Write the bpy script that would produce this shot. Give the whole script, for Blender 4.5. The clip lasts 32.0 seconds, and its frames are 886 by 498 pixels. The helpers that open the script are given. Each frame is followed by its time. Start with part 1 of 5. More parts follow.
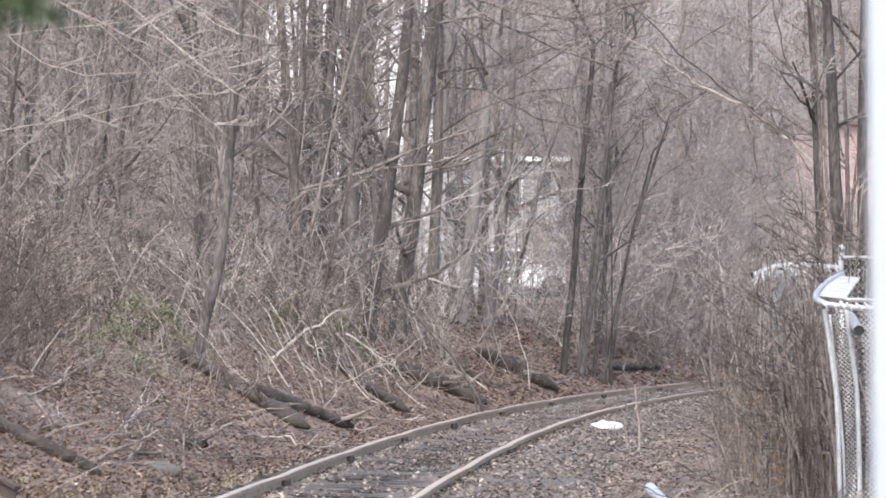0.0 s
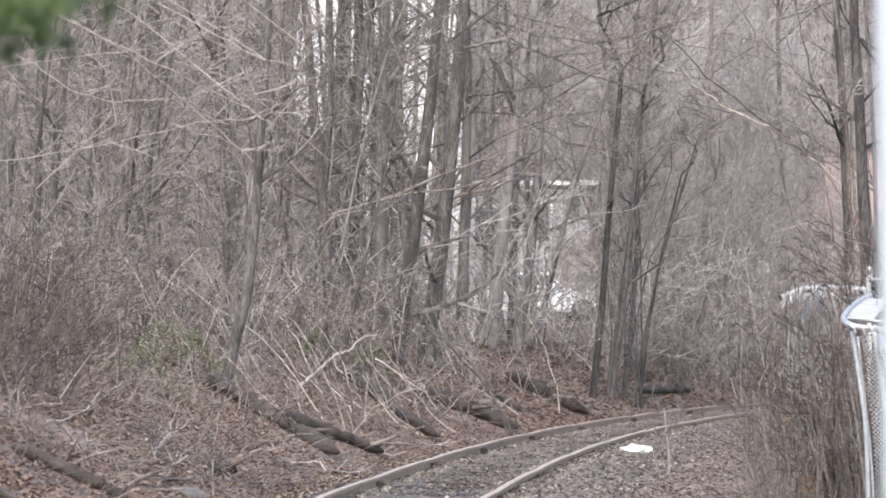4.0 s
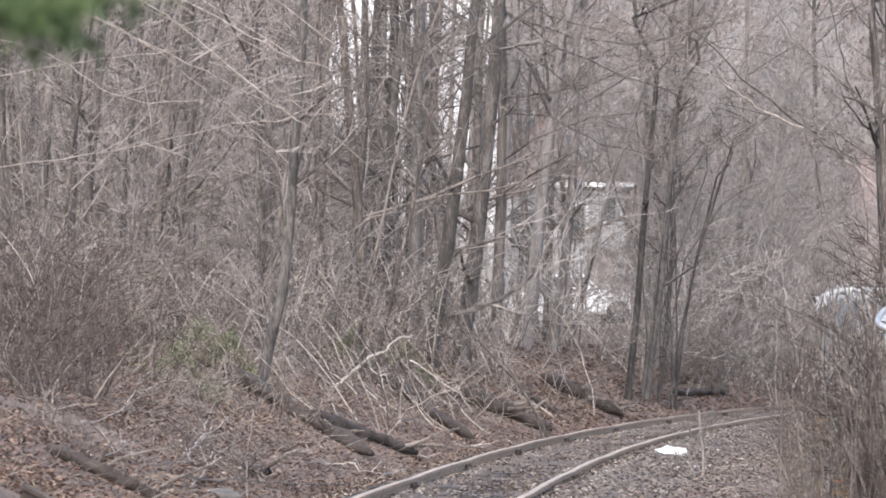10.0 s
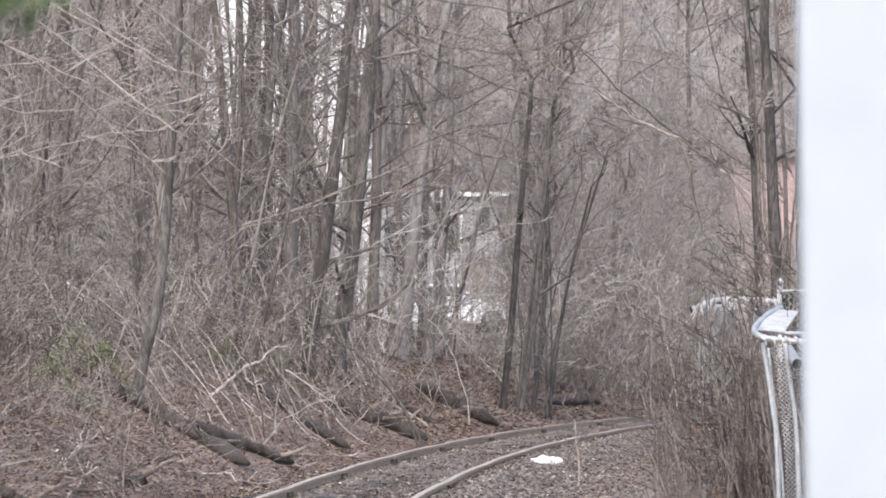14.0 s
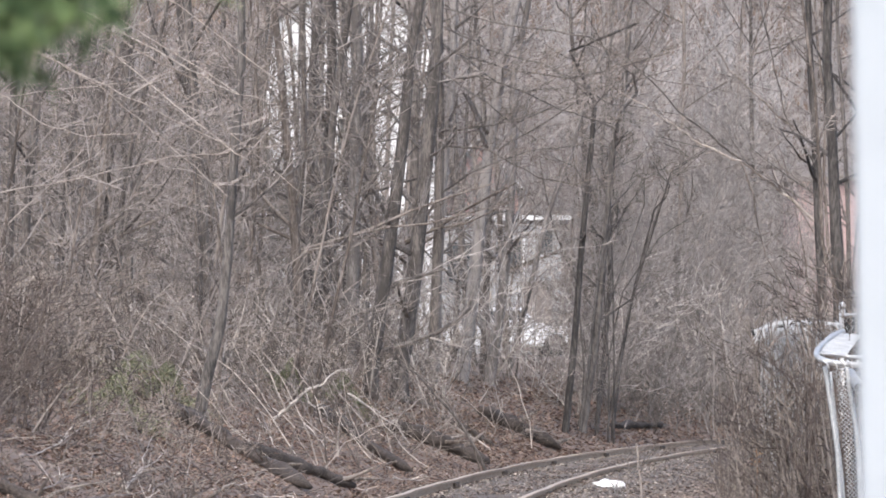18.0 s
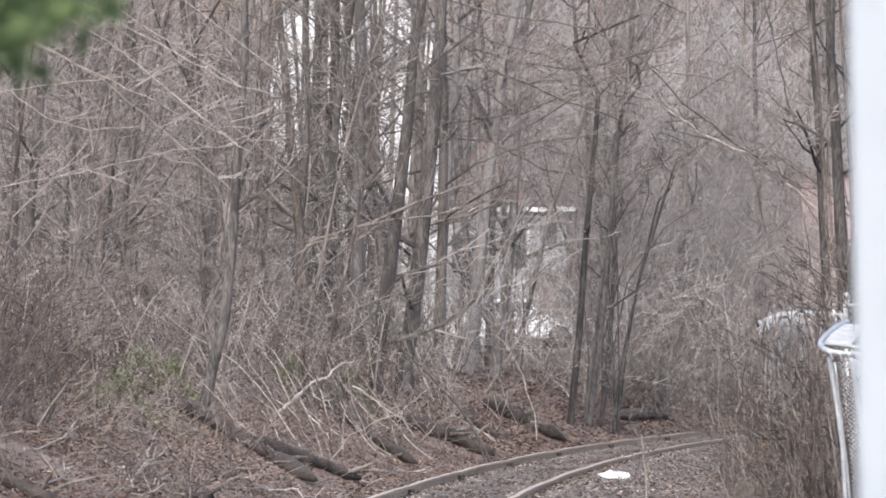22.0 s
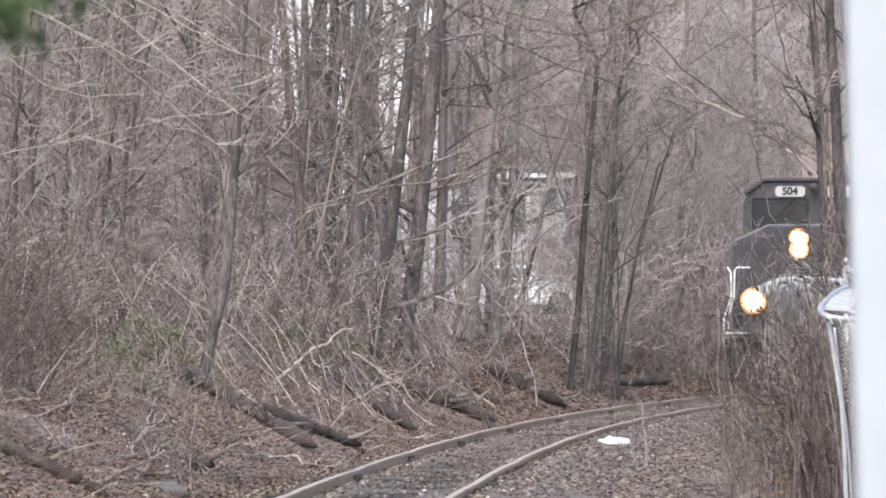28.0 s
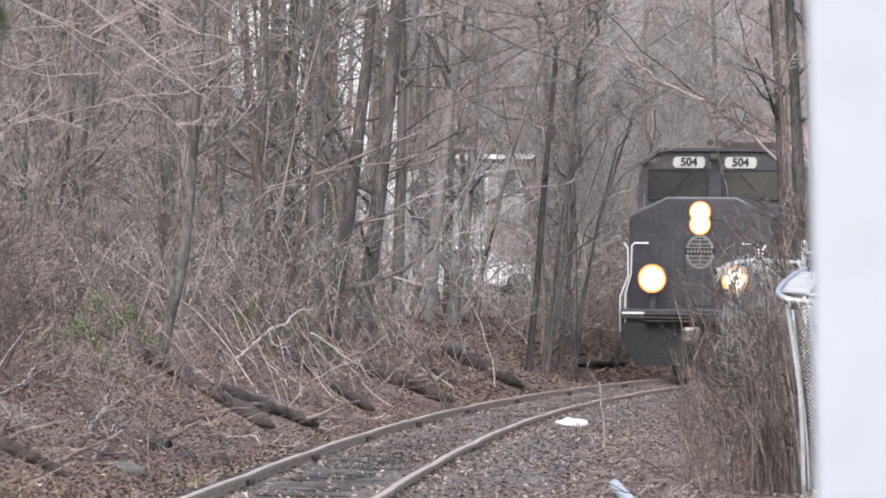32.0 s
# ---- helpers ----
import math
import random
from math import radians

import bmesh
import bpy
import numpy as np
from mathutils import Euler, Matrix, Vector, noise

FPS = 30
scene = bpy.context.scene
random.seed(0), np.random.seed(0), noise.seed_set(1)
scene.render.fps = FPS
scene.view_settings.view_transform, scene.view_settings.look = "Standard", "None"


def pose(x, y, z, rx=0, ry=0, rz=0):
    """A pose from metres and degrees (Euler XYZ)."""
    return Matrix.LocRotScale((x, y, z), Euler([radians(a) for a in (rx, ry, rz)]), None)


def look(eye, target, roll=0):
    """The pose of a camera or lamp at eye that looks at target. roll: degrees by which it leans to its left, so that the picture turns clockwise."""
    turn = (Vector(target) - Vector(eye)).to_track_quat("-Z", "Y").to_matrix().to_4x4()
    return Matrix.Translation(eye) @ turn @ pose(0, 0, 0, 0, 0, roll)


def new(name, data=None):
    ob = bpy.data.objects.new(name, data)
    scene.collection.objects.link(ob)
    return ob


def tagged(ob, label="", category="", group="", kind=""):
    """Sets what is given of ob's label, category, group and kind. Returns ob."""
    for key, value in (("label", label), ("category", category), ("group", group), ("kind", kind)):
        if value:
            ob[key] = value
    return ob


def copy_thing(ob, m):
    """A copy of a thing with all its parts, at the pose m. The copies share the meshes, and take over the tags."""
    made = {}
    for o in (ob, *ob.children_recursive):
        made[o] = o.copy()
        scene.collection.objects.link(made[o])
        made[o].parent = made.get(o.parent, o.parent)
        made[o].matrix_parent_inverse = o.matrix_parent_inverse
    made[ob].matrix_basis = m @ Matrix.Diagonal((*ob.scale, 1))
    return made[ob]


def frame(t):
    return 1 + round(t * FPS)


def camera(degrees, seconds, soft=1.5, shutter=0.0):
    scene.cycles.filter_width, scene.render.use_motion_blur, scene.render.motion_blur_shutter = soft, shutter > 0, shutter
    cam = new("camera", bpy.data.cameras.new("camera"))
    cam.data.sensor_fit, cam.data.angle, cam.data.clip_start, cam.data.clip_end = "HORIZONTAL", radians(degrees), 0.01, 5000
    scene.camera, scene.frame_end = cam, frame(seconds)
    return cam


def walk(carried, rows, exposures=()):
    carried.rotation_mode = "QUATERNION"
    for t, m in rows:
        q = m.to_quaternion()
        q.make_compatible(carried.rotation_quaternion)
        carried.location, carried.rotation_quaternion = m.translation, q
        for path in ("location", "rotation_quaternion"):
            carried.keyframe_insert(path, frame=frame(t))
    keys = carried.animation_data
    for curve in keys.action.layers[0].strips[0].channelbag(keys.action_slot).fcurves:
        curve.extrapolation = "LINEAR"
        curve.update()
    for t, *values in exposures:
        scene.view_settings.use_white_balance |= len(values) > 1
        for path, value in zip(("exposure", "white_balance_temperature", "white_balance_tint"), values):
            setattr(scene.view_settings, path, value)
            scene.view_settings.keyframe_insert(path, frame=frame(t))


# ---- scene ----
# The camera: a long lens, hand held, that sways a little
cam = camera(8.541, 32.0, soft=1.8)
cam.data.dof.use_dof, cam.data.dof.focus_distance, cam.data.dof.aperture_fstop = True, 95.0, 11.5
EYE = 1.581
# seconds, sideways sway, yaw, pitch, roll
ROWS = [
    (0.0, -0.0161, 0.0, 0.5424, 0.0),
    (0.5, -0.0136, 0.0166, 0.5174, 0.005),
    (1.0, -0.0103, 0.0915, 0.5309, 0.069),
    (1.5, -0.0056, 0.136, 0.5447, 0.176),
    (2.0, -0.0007, 0.1805, 0.5961, 0.202),
    (2.5, 0.0031, 0.2055, 0.6362, 0.326),
    (3.0, 0.0063, 0.2384, 0.6843, 0.312),
    (3.5, 0.0091, 0.271, 0.7542, 0.341),
    (5.5, 0.0186, 0.4113, 0.7995, 0.279),
    (6.0, 0.0206, 0.4619, 0.7795, 0.233),
    (6.5, 0.022, 0.4352, 0.7761, 0.323),
    (7.0, 0.0218, 0.3988, 0.7525, 0.322),
    (7.5, 0.0192, 0.3395, 0.6929, 0.323),
    (8.0, 0.0177, 0.3028, 0.6544, 0.386),
    (8.5, 0.021, 0.2691, 0.6495, 0.34),
    (9.0, 0.0257, 0.3587, 0.6701, 0.35),
    (9.5, 0.0282, 0.542, 0.7058, 0.438),
    (10.0, 0.0295, 0.6461, 0.7977, 0.269),
    (10.5, 0.0309, 0.7798, 1.0772, 0.19),
    (11.0, 0.0304, 0.8284, 1.3075, 0.093),
    (11.5, 0.026, 0.8152, 1.5043, 0.184),
    (12.0, 0.0198, 0.7537, 1.5992, 0.262),
    (12.5, 0.0135, 0.6332, 1.6118, 0.298),
    (13.0, 0.0069, 0.1421, 1.3568, 0.233),
    (13.5, -0.0005, -0.6039, 0.9621, 0.329),
    (15.5, -0.0092, -0.4007, 0.8281, 0.183),
    (16.0, -0.0058, -0.2916, 0.8894, 0.272),
    (16.5, -0.0017, -0.2252, 0.9388, 0.254),
    (17.0, 0.002, -0.1453, 0.9788, 0.328),
    (17.5, 0.0039, -0.0367, 1.0466, 0.285),
    (18.0, 0.0043, 0.0286, 1.1142, 0.268),
    (18.5, 0.003, 0.0454, 1.1391, 0.266),
    (19.0, 0.0024, 0.0189, 1.1287, 0.323),
    (19.5, 0.0052, -0.0288, 1.0871, 0.364),
    (20.0, 0.0088, -0.0531, 1.0403, 0.418),
    (20.5, 0.0107, -0.0367, 0.9985, 0.416),
    (21.0, 0.012, 0.0123, 0.9903, 0.429),
    (21.5, 0.0136, 0.047, 0.9985, 0.416),
    (22.0, 0.0147, 0.0804, 1.0384, 0.508),
    (22.5, 0.0145, 0.122, 1.0711, 0.495),
    (23.0, 0.0148, 0.1723, 1.0573, 0.538),
    (23.5, 0.0174, 0.2599, 1.0185, 0.594),
    (24.0, 0.0212, 0.3396, 0.9757, 0.608),
    (24.5, 0.0252, 0.4143, 0.9419, 0.578),
    (25.0, 0.0277, 0.4479, 0.9076, 0.584),
    (25.5, 0.0266, 0.4658, 0.8731, 0.405),
    (27.5, 0.0158, -0.3126, 0.7915, 0.568),
    (28.0, 0.0191, 0.0807, 0.7123, 0.642),
    (28.5, 0.0211, 0.3985, 0.6287, 0.5),
    (29.0, 0.0196, 0.2344, 0.5938, 0.515),
    (29.5, 0.0157, 0.0465, 0.6154, 0.389),
    (30.0, 0.0138, -0.1211, 0.6824, 0.381),
    (30.5, 0.0144, -0.2544, 0.7241, 0.381),
    (31.0, 0.0157, -0.3279, 0.6828, 0.446),
    (31.5, 0.0163, -0.3554, 0.6069, 0.402),
    (32.0, 0.0158, -0.3233, 0.5234, 0.42),
]
walk(cam, [(t, pose(x, 0, EYE, 90 + pitch, roll, yaw)) for t, x, yaw, pitch, roll in ROWS], exposures=[(0, 1.4), (3.5, 1.37), (10, 1.32), (16, 1.24), (25, 1.22), (28, 1.23), (29, 1.27), (30.5, 1.24), (32, 1.15)])

# ---- light: an overcast winter day ----
world = bpy.data.worlds.new("overcast_sky")
scene.world = world
world.use_nodes = True
sky = world.node_tree.nodes.new("ShaderNodeTexSky")
sky.sky_type, sky.sun_disc = "NISHITA", False
sky.sun_elevation, sky.sun_rotation = radians(50), radians(192.5)
sky.air_density, sky.dust_density, sky.ozone_density = 1.0, 2.6, 0.8
background = world.node_tree.nodes["Background"]
world.node_tree.links.new(sky.outputs[0], background.inputs[0])
background.inputs[1].default_value = 0.165
sun = new("sun", bpy.data.lights.new("sun", "SUN"))
sun.data.energy, sun.data.angle, sun.data.color = 1.08, radians(35), (1.0, 0.955, 0.9)
sun.matrix_world = look((-4, -18, 22), (0, 0, 0))


# ---- materials ----
def material(name, colours, scale=8.0, stretch=(1, 1, 1), rough=0.85, metal=0.0, bump=0.3, fine=6.0, vary=0.0, islands=0.0, glow=0.0, space="Object", spread=(0.35, 0.65)):
    m = bpy.data.materials.new(name)
    m.use_nodes = True
    t = m.node_tree
    n, link = t.nodes, t.links.new
    b = n["Principled BSDF"]
    b.inputs["Roughness"].default_value, b.inputs["Metallic"].default_value = rough, metal
    co = n.new("ShaderNodeTexCoord")
    mp = n.new("ShaderNodeMapping")
    mp.inputs["Scale"].default_value = stretch
    link(co.outputs[space], mp.inputs["Vector"])
    big, small = n.new("ShaderNodeTexNoise"), n.new("ShaderNodeTexNoise")
    for node, s in ((big, scale), (small, scale * fine)):
        node.inputs["Scale"].default_value, node.inputs["Detail"].default_value = s, 6.0
        link(mp.outputs[0], node.inputs["Vector"])
    mix = n.new("ShaderNodeMix")
    mix.inputs["Factor"].default_value = 0.5
    link(big.outputs["Fac"], mix.inputs["A"])
    link(small.outputs["Fac"], mix.inputs["B"])
    fac = mix.outputs[0]
    for amount, node_type, output in ((vary, "ShaderNodeObjectInfo", "Random"), (islands, "ShaderNodeNewGeometry", "Random Per Island")):
        if amount:
            info, part_of, add = n.new(node_type), n.new("ShaderNodeMath"), n.new("ShaderNodeMath")
            part_of.operation = "MULTIPLY_ADD"
            part_of.inputs[1].default_value, part_of.inputs[2].default_value = amount, -amount / 2
            link(info.outputs[output], part_of.inputs[0])
            link(part_of.outputs[0], add.inputs[0])
            link(fac, add.inputs[1])
            fac = add.outputs[0]
    ramp = n.new("ShaderNodeValToRGB")
    link(fac, ramp.inputs[0])
    el = ramp.color_ramp.elements
    while len(el) < len(colours):
        el.new(0.5)
    for i, c in enumerate(colours):
        el[i].position = spread[0] + (spread[1] - spread[0]) * i / max(1, len(colours) - 1)
        el[i].color = (*c, 1)
    link(ramp.outputs[0], b.inputs["Base Color"])
    if bump:
        bp = n.new("ShaderNodeBump")
        bp.inputs["Strength"].default_value, bp.inputs["Distance"].default_value = bump, 0.02
        link(small.outputs["Fac"], bp.inputs["Height"])
        link(bp.outputs[0], b.inputs["Normal"])
    if glow:
        b.inputs["Emission Color"].default_value = (*colours[0], 1)
        b.inputs["Emission Strength"].default_value = glow
    return m


BARK = material("bark", [(0.075, 0.06, 0.05), (0.15, 0.122, 0.105), (0.24, 0.205, 0.18)], 7, (1, 1, 0.22), vary=0.15, bump=1.0, spread=(0.42, 0.58))
# bark of trunks farther off, greyed and lightened to stand for haze
HAZED_BARK = material("haze_paled_bark", [(0.115, 0.1, 0.091), (0.18, 0.16, 0.148), (0.26, 0.235, 0.22)], 7, (1, 1, 0.22), vary=0.15, bump=0.8, spread=(0.42, 0.58))
DARK_BARK = material("dark_wet_bark", [(0.054, 0.046, 0.041), (0.1, 0.086, 0.077), (0.172, 0.148, 0.132)], 7, (1, 1, 0.2), vary=0.1, bump=1.0, spread=(0.42, 0.58))
BLACK_BARK = material("blackish_bark", [(0.045, 0.039, 0.036), (0.088, 0.077, 0.07), (0.15, 0.132, 0.12)], 7, (1, 1, 0.2), vary=0.1, bump=1.0, spread=(0.42, 0.58))
WET_BARK = material("black_wet_bark", [(0.026, 0.022, 0.02), (0.052, 0.045, 0.041), (0.1, 0.088, 0.08)], 7, (1, 1, 0.2), vary=0.05, bump=1.0, spread=(0.42, 0.58))
PALE_BARK = material("pale_dead_bark", [(0.17, 0.14, 0.12), (0.3, 0.255, 0.22), (0.43, 0.38, 0.335)], 9, (1, 1, 0.3), vary=0.2)
TWIG = material("twig_bark", [(0.095, 0.079, 0.069), (0.185, 0.157, 0.14), (0.305, 0.266, 0.24)], 3, islands=0.35, vary=0.15, bump=0)
DARK_TWIG = material("dark_shrub_stem", [(0.035, 0.026, 0.022), (0.08, 0.06, 0.051), (0.15, 0.12, 0.103)], 3, islands=0.4, bump=0)
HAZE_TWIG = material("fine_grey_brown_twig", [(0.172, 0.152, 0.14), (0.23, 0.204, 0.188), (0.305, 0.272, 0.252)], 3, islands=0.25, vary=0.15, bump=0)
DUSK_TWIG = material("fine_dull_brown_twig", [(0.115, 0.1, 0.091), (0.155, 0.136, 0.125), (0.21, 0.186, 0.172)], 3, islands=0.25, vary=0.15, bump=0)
BLEACHED = material("bleached_dead_wood", [(0.24, 0.21, 0.185), (0.37, 0.335, 0.3), (0.5, 0.46, 0.42)], 9, (1, 1, 0.3), bump=0.4)
# distance haze put into the colour: pale twigs with little contrast
FAR_HAZE_TONE = material("haze_paled_far_twig", [(0.275, 0.25, 0.238), (0.32, 0.291, 0.277), (0.36, 0.328, 0.312)], 3, islands=0.15, bump=0)
# scrub lighter than other twigs: hazy light mixed into its colour
SCRUB_TWIG = material("scrub_twig_in_hazy_light", [(0.17, 0.148, 0.134), (0.29, 0.255, 0.232), (0.46, 0.415, 0.38)], 3, islands=0.4, vary=0.15, bump=0)
CANE = material("dry_cane", [(0.16, 0.132, 0.112), (0.27, 0.23, 0.2), (0.5, 0.445, 0.39)], 3, islands=0.5, vary=0.25, bump=0)
RED_TWIG = material("bramble_stem", [(0.06, 0.045, 0.038), (0.125, 0.1, 0.085), (0.26, 0.22, 0.19)], 3, islands=0.45, vary=0.1, bump=0)
ROTTEN = material("rotten_wood", [(0.022, 0.017, 0.0145), (0.05, 0.039, 0.033), (0.1, 0.08, 0.068)], 6, (1, 1, 1), bump=1.0)
BANK_LEAF = material("red_brown_leaf", [(0.07, 0.044, 0.033), (0.14, 0.085, 0.062), (0.2, 0.128, 0.096), (0.29, 0.215, 0.165)], 2, islands=0.7, bump=0, spread=(0.2, 0.8))
JOINT = material("rusty_joint_bar", [(0.045, 0.034, 0.028), (0.1, 0.078, 0.064)], 8, bump=0.5)
# galvanised wire with the sky's reflection painted in as a whiter colour
SKY_SHEEN_WIRE = material("wire_whitened_by_sky_sheen", [(0.36, 0.365, 0.37), (0.58, 0.585, 0.59)], 8, rough=0.5, bump=0)
GROUND = material("leaf_litter_soil", [(0.045, 0.034, 0.028), (0.1, 0.073, 0.057), (0.17, 0.122, 0.095), (0.13, 0.1, 0.08)], 0.6, fine=22, bump=1.0, spread=(0.3, 0.7))
LEAF = material("dead_leaf", [(0.052, 0.037, 0.029), (0.1, 0.07, 0.053), (0.15, 0.106, 0.082), (0.34, 0.275, 0.225)], 2, islands=0.7, bump=0, spread=(0.2, 0.8))
RUSSET = material("russet_leaf", [(0.16, 0.085, 0.04), (0.27, 0.15, 0.075), (0.36, 0.23, 0.13)], 2, islands=0.6, bump=0, spread=(0.2, 0.8))
PALE_LEAF = material("bleached_leaf", [(0.2, 0.165, 0.13), (0.33, 0.28, 0.225), (0.5, 0.45, 0.39)], 2, islands=0.8, bump=0, spread=(0.2, 0.8))
BALLAST = material("dirty_ballast", [(0.05, 0.04, 0.033), (0.105, 0.083, 0.068), (0.18, 0.148, 0.125)], 3, fine=9, bump=1.0)
STONE = material("ballast_stone", [(0.055, 0.046, 0.039), (0.11, 0.092, 0.079), (0.22, 0.19, 0.165)], 5, islands=0.6, bump=0.4)
TIE = material("weathered_tie_wood", [(0.028, 0.024, 0.022), (0.06, 0.053, 0.049), (0.115, 0.102, 0.094)], 5, (0.35, 3, 3), vary=0.3, bump=1.0)
RUST = material("rail_web_rust", [(0.25, 0.18, 0.128), (0.36, 0.27, 0.2), (0.46, 0.36, 0.275)], 4, bump=0.5)
RAIL_TOP = material("worn_rail_head", [(0.36, 0.288, 0.225), (0.46, 0.38, 0.305)], 2, (1, 1, 1), rough=0.5, metal=0.1, bump=0.1)
MOSS = material("moss", [(0.115, 0.118, 0.066), (0.175, 0.178, 0.102), (0.235, 0.238, 0.15)], 3, islands=0.4, bump=0.5)
GRASS = material("dry_grass", [(0.1, 0.088, 0.045), (0.19, 0.16, 0.095), (0.3, 0.255, 0.175)], 3, islands=0.5, bump=0)
CONCRETE = material("old_concrete", [(0.06, 0.056, 0.048), (0.115, 0.107, 0.095), (0.16, 0.15, 0.136)], 6, bump=0.6)
NEEDLE = material("pine_needle", [(0.05, 0.095, 0.042), (0.095, 0.155, 0.066), (0.205, 0.28, 0.11)], 2.0, islands=0.25, bump=0)
GALV = material("galvanised_steel", [(0.28, 0.285, 0.29), (0.48, 0.485, 0.49)], 10, rough=0.42, metal=0.25, bump=0.1)
PAINT_WHITE = material("white_paint", [(0.365, 0.397, 0.427), (0.41, 0.443, 0.472)], 1.5, rough=0.5, bump=0.05)
LOCO_BLACK = material("dark_locomotive_paint", [(0.03, 0.029, 0.036), (0.05, 0.047, 0.055), (0.085, 0.077, 0.08)], 2.5, rough=0.45, bump=0.05)
LOCO_GREY = material("grey_undergear", [(0.02, 0.018, 0.017), (0.05, 0.044, 0.04), (0.1, 0.088, 0.08)], 5, rough=0.8)
STRIPE = material("white_stripe_paint", [(0.72, 0.71, 0.7), (0.82, 0.81, 0.8)], 6, rough=0.5, bump=0)
TRIM_GREY = material("worn_trim_paint", [(0.16, 0.155, 0.16), (0.26, 0.25, 0.25)], 6, rough=0.5, bump=0)
GLASS = material("cab_glass", [(0.03, 0.032, 0.034), (0.05, 0.052, 0.055)], 3, rough=0.08, bump=0)
LAMP = material("lit_bulb", [(1.0, 0.88, 0.66), (1.0, 0.9, 0.7)], 3, bump=0, glow=10)
# bloom round the lit lamps, from dim orange to near white
GLOWS = [material("lamp_bloom", [c, c], 3, rough=0.3, bump=0, glow=g) for c, g in (((0.55, 0.22, 0.08), 0.25), ((0.9, 0.36, 0.1), 0.5), ((1.0, 0.5, 0.16), 0.85), ((1.0, 0.63, 0.26), 1.4), ((1.0, 0.76, 0.42), 2.4))]
BOARD = material("number_board", [(0.38, 0.375, 0.37), (0.47, 0.46, 0.45)], 6, rough=0.4, bump=0, glow=0.04)
INK = material("black_ink", [(0.015, 0.015, 0.015), (0.03, 0.03, 0.03)], 6, bump=0)
STEEL = material("wheel_steel", [(0.1, 0.09, 0.085), (0.25, 0.23, 0.22)], 8, rough=0.4, metal=0.7, bump=0.1)
SIDING = material("white_siding", [(0.62, 0.62, 0.62), (0.72, 0.72, 0.72)], 1.2, bump=0.05)
SHED = material("pale_grey_cladding", [(0.3, 0.3, 0.305), (0.42, 0.42, 0.425)], 1.0, bump=0.2)
SNOW = material("white_roof", [(0.6, 0.6, 0.6), (0.72, 0.72, 0.72)], 1.0, bump=0.2)
BRICK_RED = material("faded_red_siding", [(0.4, 0.25, 0.23), (0.5, 0.34, 0.32)], 1.5, bump=0.2)
PINK = material("pink_render", [(0.37, 0.26, 0.245), (0.45, 0.325, 0.305)], 1.0, bump=0.2)
ROOF = material("grey_shingle", [(0.18, 0.155, 0.14), (0.25, 0.22, 0.2)], 4, bump=0.4)
PANE = material("window_pane", [(0.05, 0.055, 0.06), (0.09, 0.095, 0.1)], 2, rough=0.1, bump=0)
CAR_WHITE = material("white_car_paint", [(0.74, 0.75, 0.77), (0.8, 0.81, 0.83)], 1.0, rough=0.25, bump=0)
TYRE = material("tyre_rubber", [(0.015, 0.015, 0.015), (0.04, 0.04, 0.04)], 8, bump=0.2)
PLASTIC = material("white_plastic_bag", [(0.72, 0.7, 0.68), (0.84, 0.83, 0.82)], 6, rough=0.35, bump=0.8)


# ---- building blocks ----
class Shape:
    """Collects vertices and faces for one mesh."""

    def __init__(self):
        self.v, self.f = [], []

    def add(self, verts, faces):
        k = len(self.v)
        self.v += verts
        self.f += [tuple(i + k for i in f) for f in faces]

    def tube(self, pts, radii, n=6, caps=True):
        k = len(self.v)
        m = len(pts)
        for i, (p, r) in enumerate(zip(pts, radii)):
            d = pts[min(i + 1, m - 1)] - pts[max(i - 1, 0)]
            u = d.cross(Vector((0.31, 0.95, 0.12)) if abs(d.y) < 0.8 * d.length else Vector((1, 0.1, 0.2))).normalized()
            w = d.cross(u).normalized()
            for j in range(n):
                a = 2 * math.pi * j / n
                self.v.append(p + (u * math.cos(a) + w * math.sin(a)) * r)
        for i in range(m - 1):
            for j in range(n):
                a, b = k + i * n + j, k + i * n + (j + 1) % n
                self.f.append((a, b, b + n, a + n))
        if caps:
            self.f += [tuple(range(k + n - 1, k - 1, -1)), tuple(range(k + (m - 1) * n, k + m * n))]

    def box(self, centre, size, bevel=0.0, turn=None):
        bm = bmesh.new()
        bmesh.ops.create_cube(bm, size=1.0, matrix=Matrix.Diagonal((*size, 1)))
        if bevel:
            bmesh.ops.bevel(bm, geom=bm.edges[:], offset=bevel, segments=2, affect="EDGES", profile=0.5)
        self.take(bm, Matrix.Translation(centre) @ (turn or Matrix()))

    def cylinder(self, a, b, r, n=16):
        self.tube([Vector(a), Vector(b)], [r, r], n)

    def prism(self, outline, y0, y1):
        """An outline of (x, z) drawn out from y0 to y1."""
        n = len(outline)
        self.add([Vector((x, y, z)) for y in (y0, y1) for x, z in outline],
                 [tuple(range(n)), tuple(range(2 * n - 1, n - 1, -1))] + [(i, i + n, (i + 1) % n + n, (i + 1) % n) for i in range(n)])

    def take(self, bm, m=Matrix()):
        bm.verts.ensure_lookup_table()
        bm.verts.index_update()
        self.add([m @ v.co for v in bm.verts], [tuple(v.index for v in f.verts) for f in bm.faces])
        bm.free()

    def mesh(self, name, mat, smooth=False):
        me = bpy.data.meshes.new(name)
        me.from_pydata([tuple(v) for v in self.v], [], self.f)
        me.materials.append(mat)
        if smooth:
            me.polygons.foreach_set("use_smooth", [True] * len(me.polygons))
        me.update()
        return me


def part(name, shape, mat, parent, label="", smooth=False):
    ob = new(name, shape.mesh(name, mat, smooth))
    if parent:
        ob.parent = parent
    return tagged(ob, label=label)


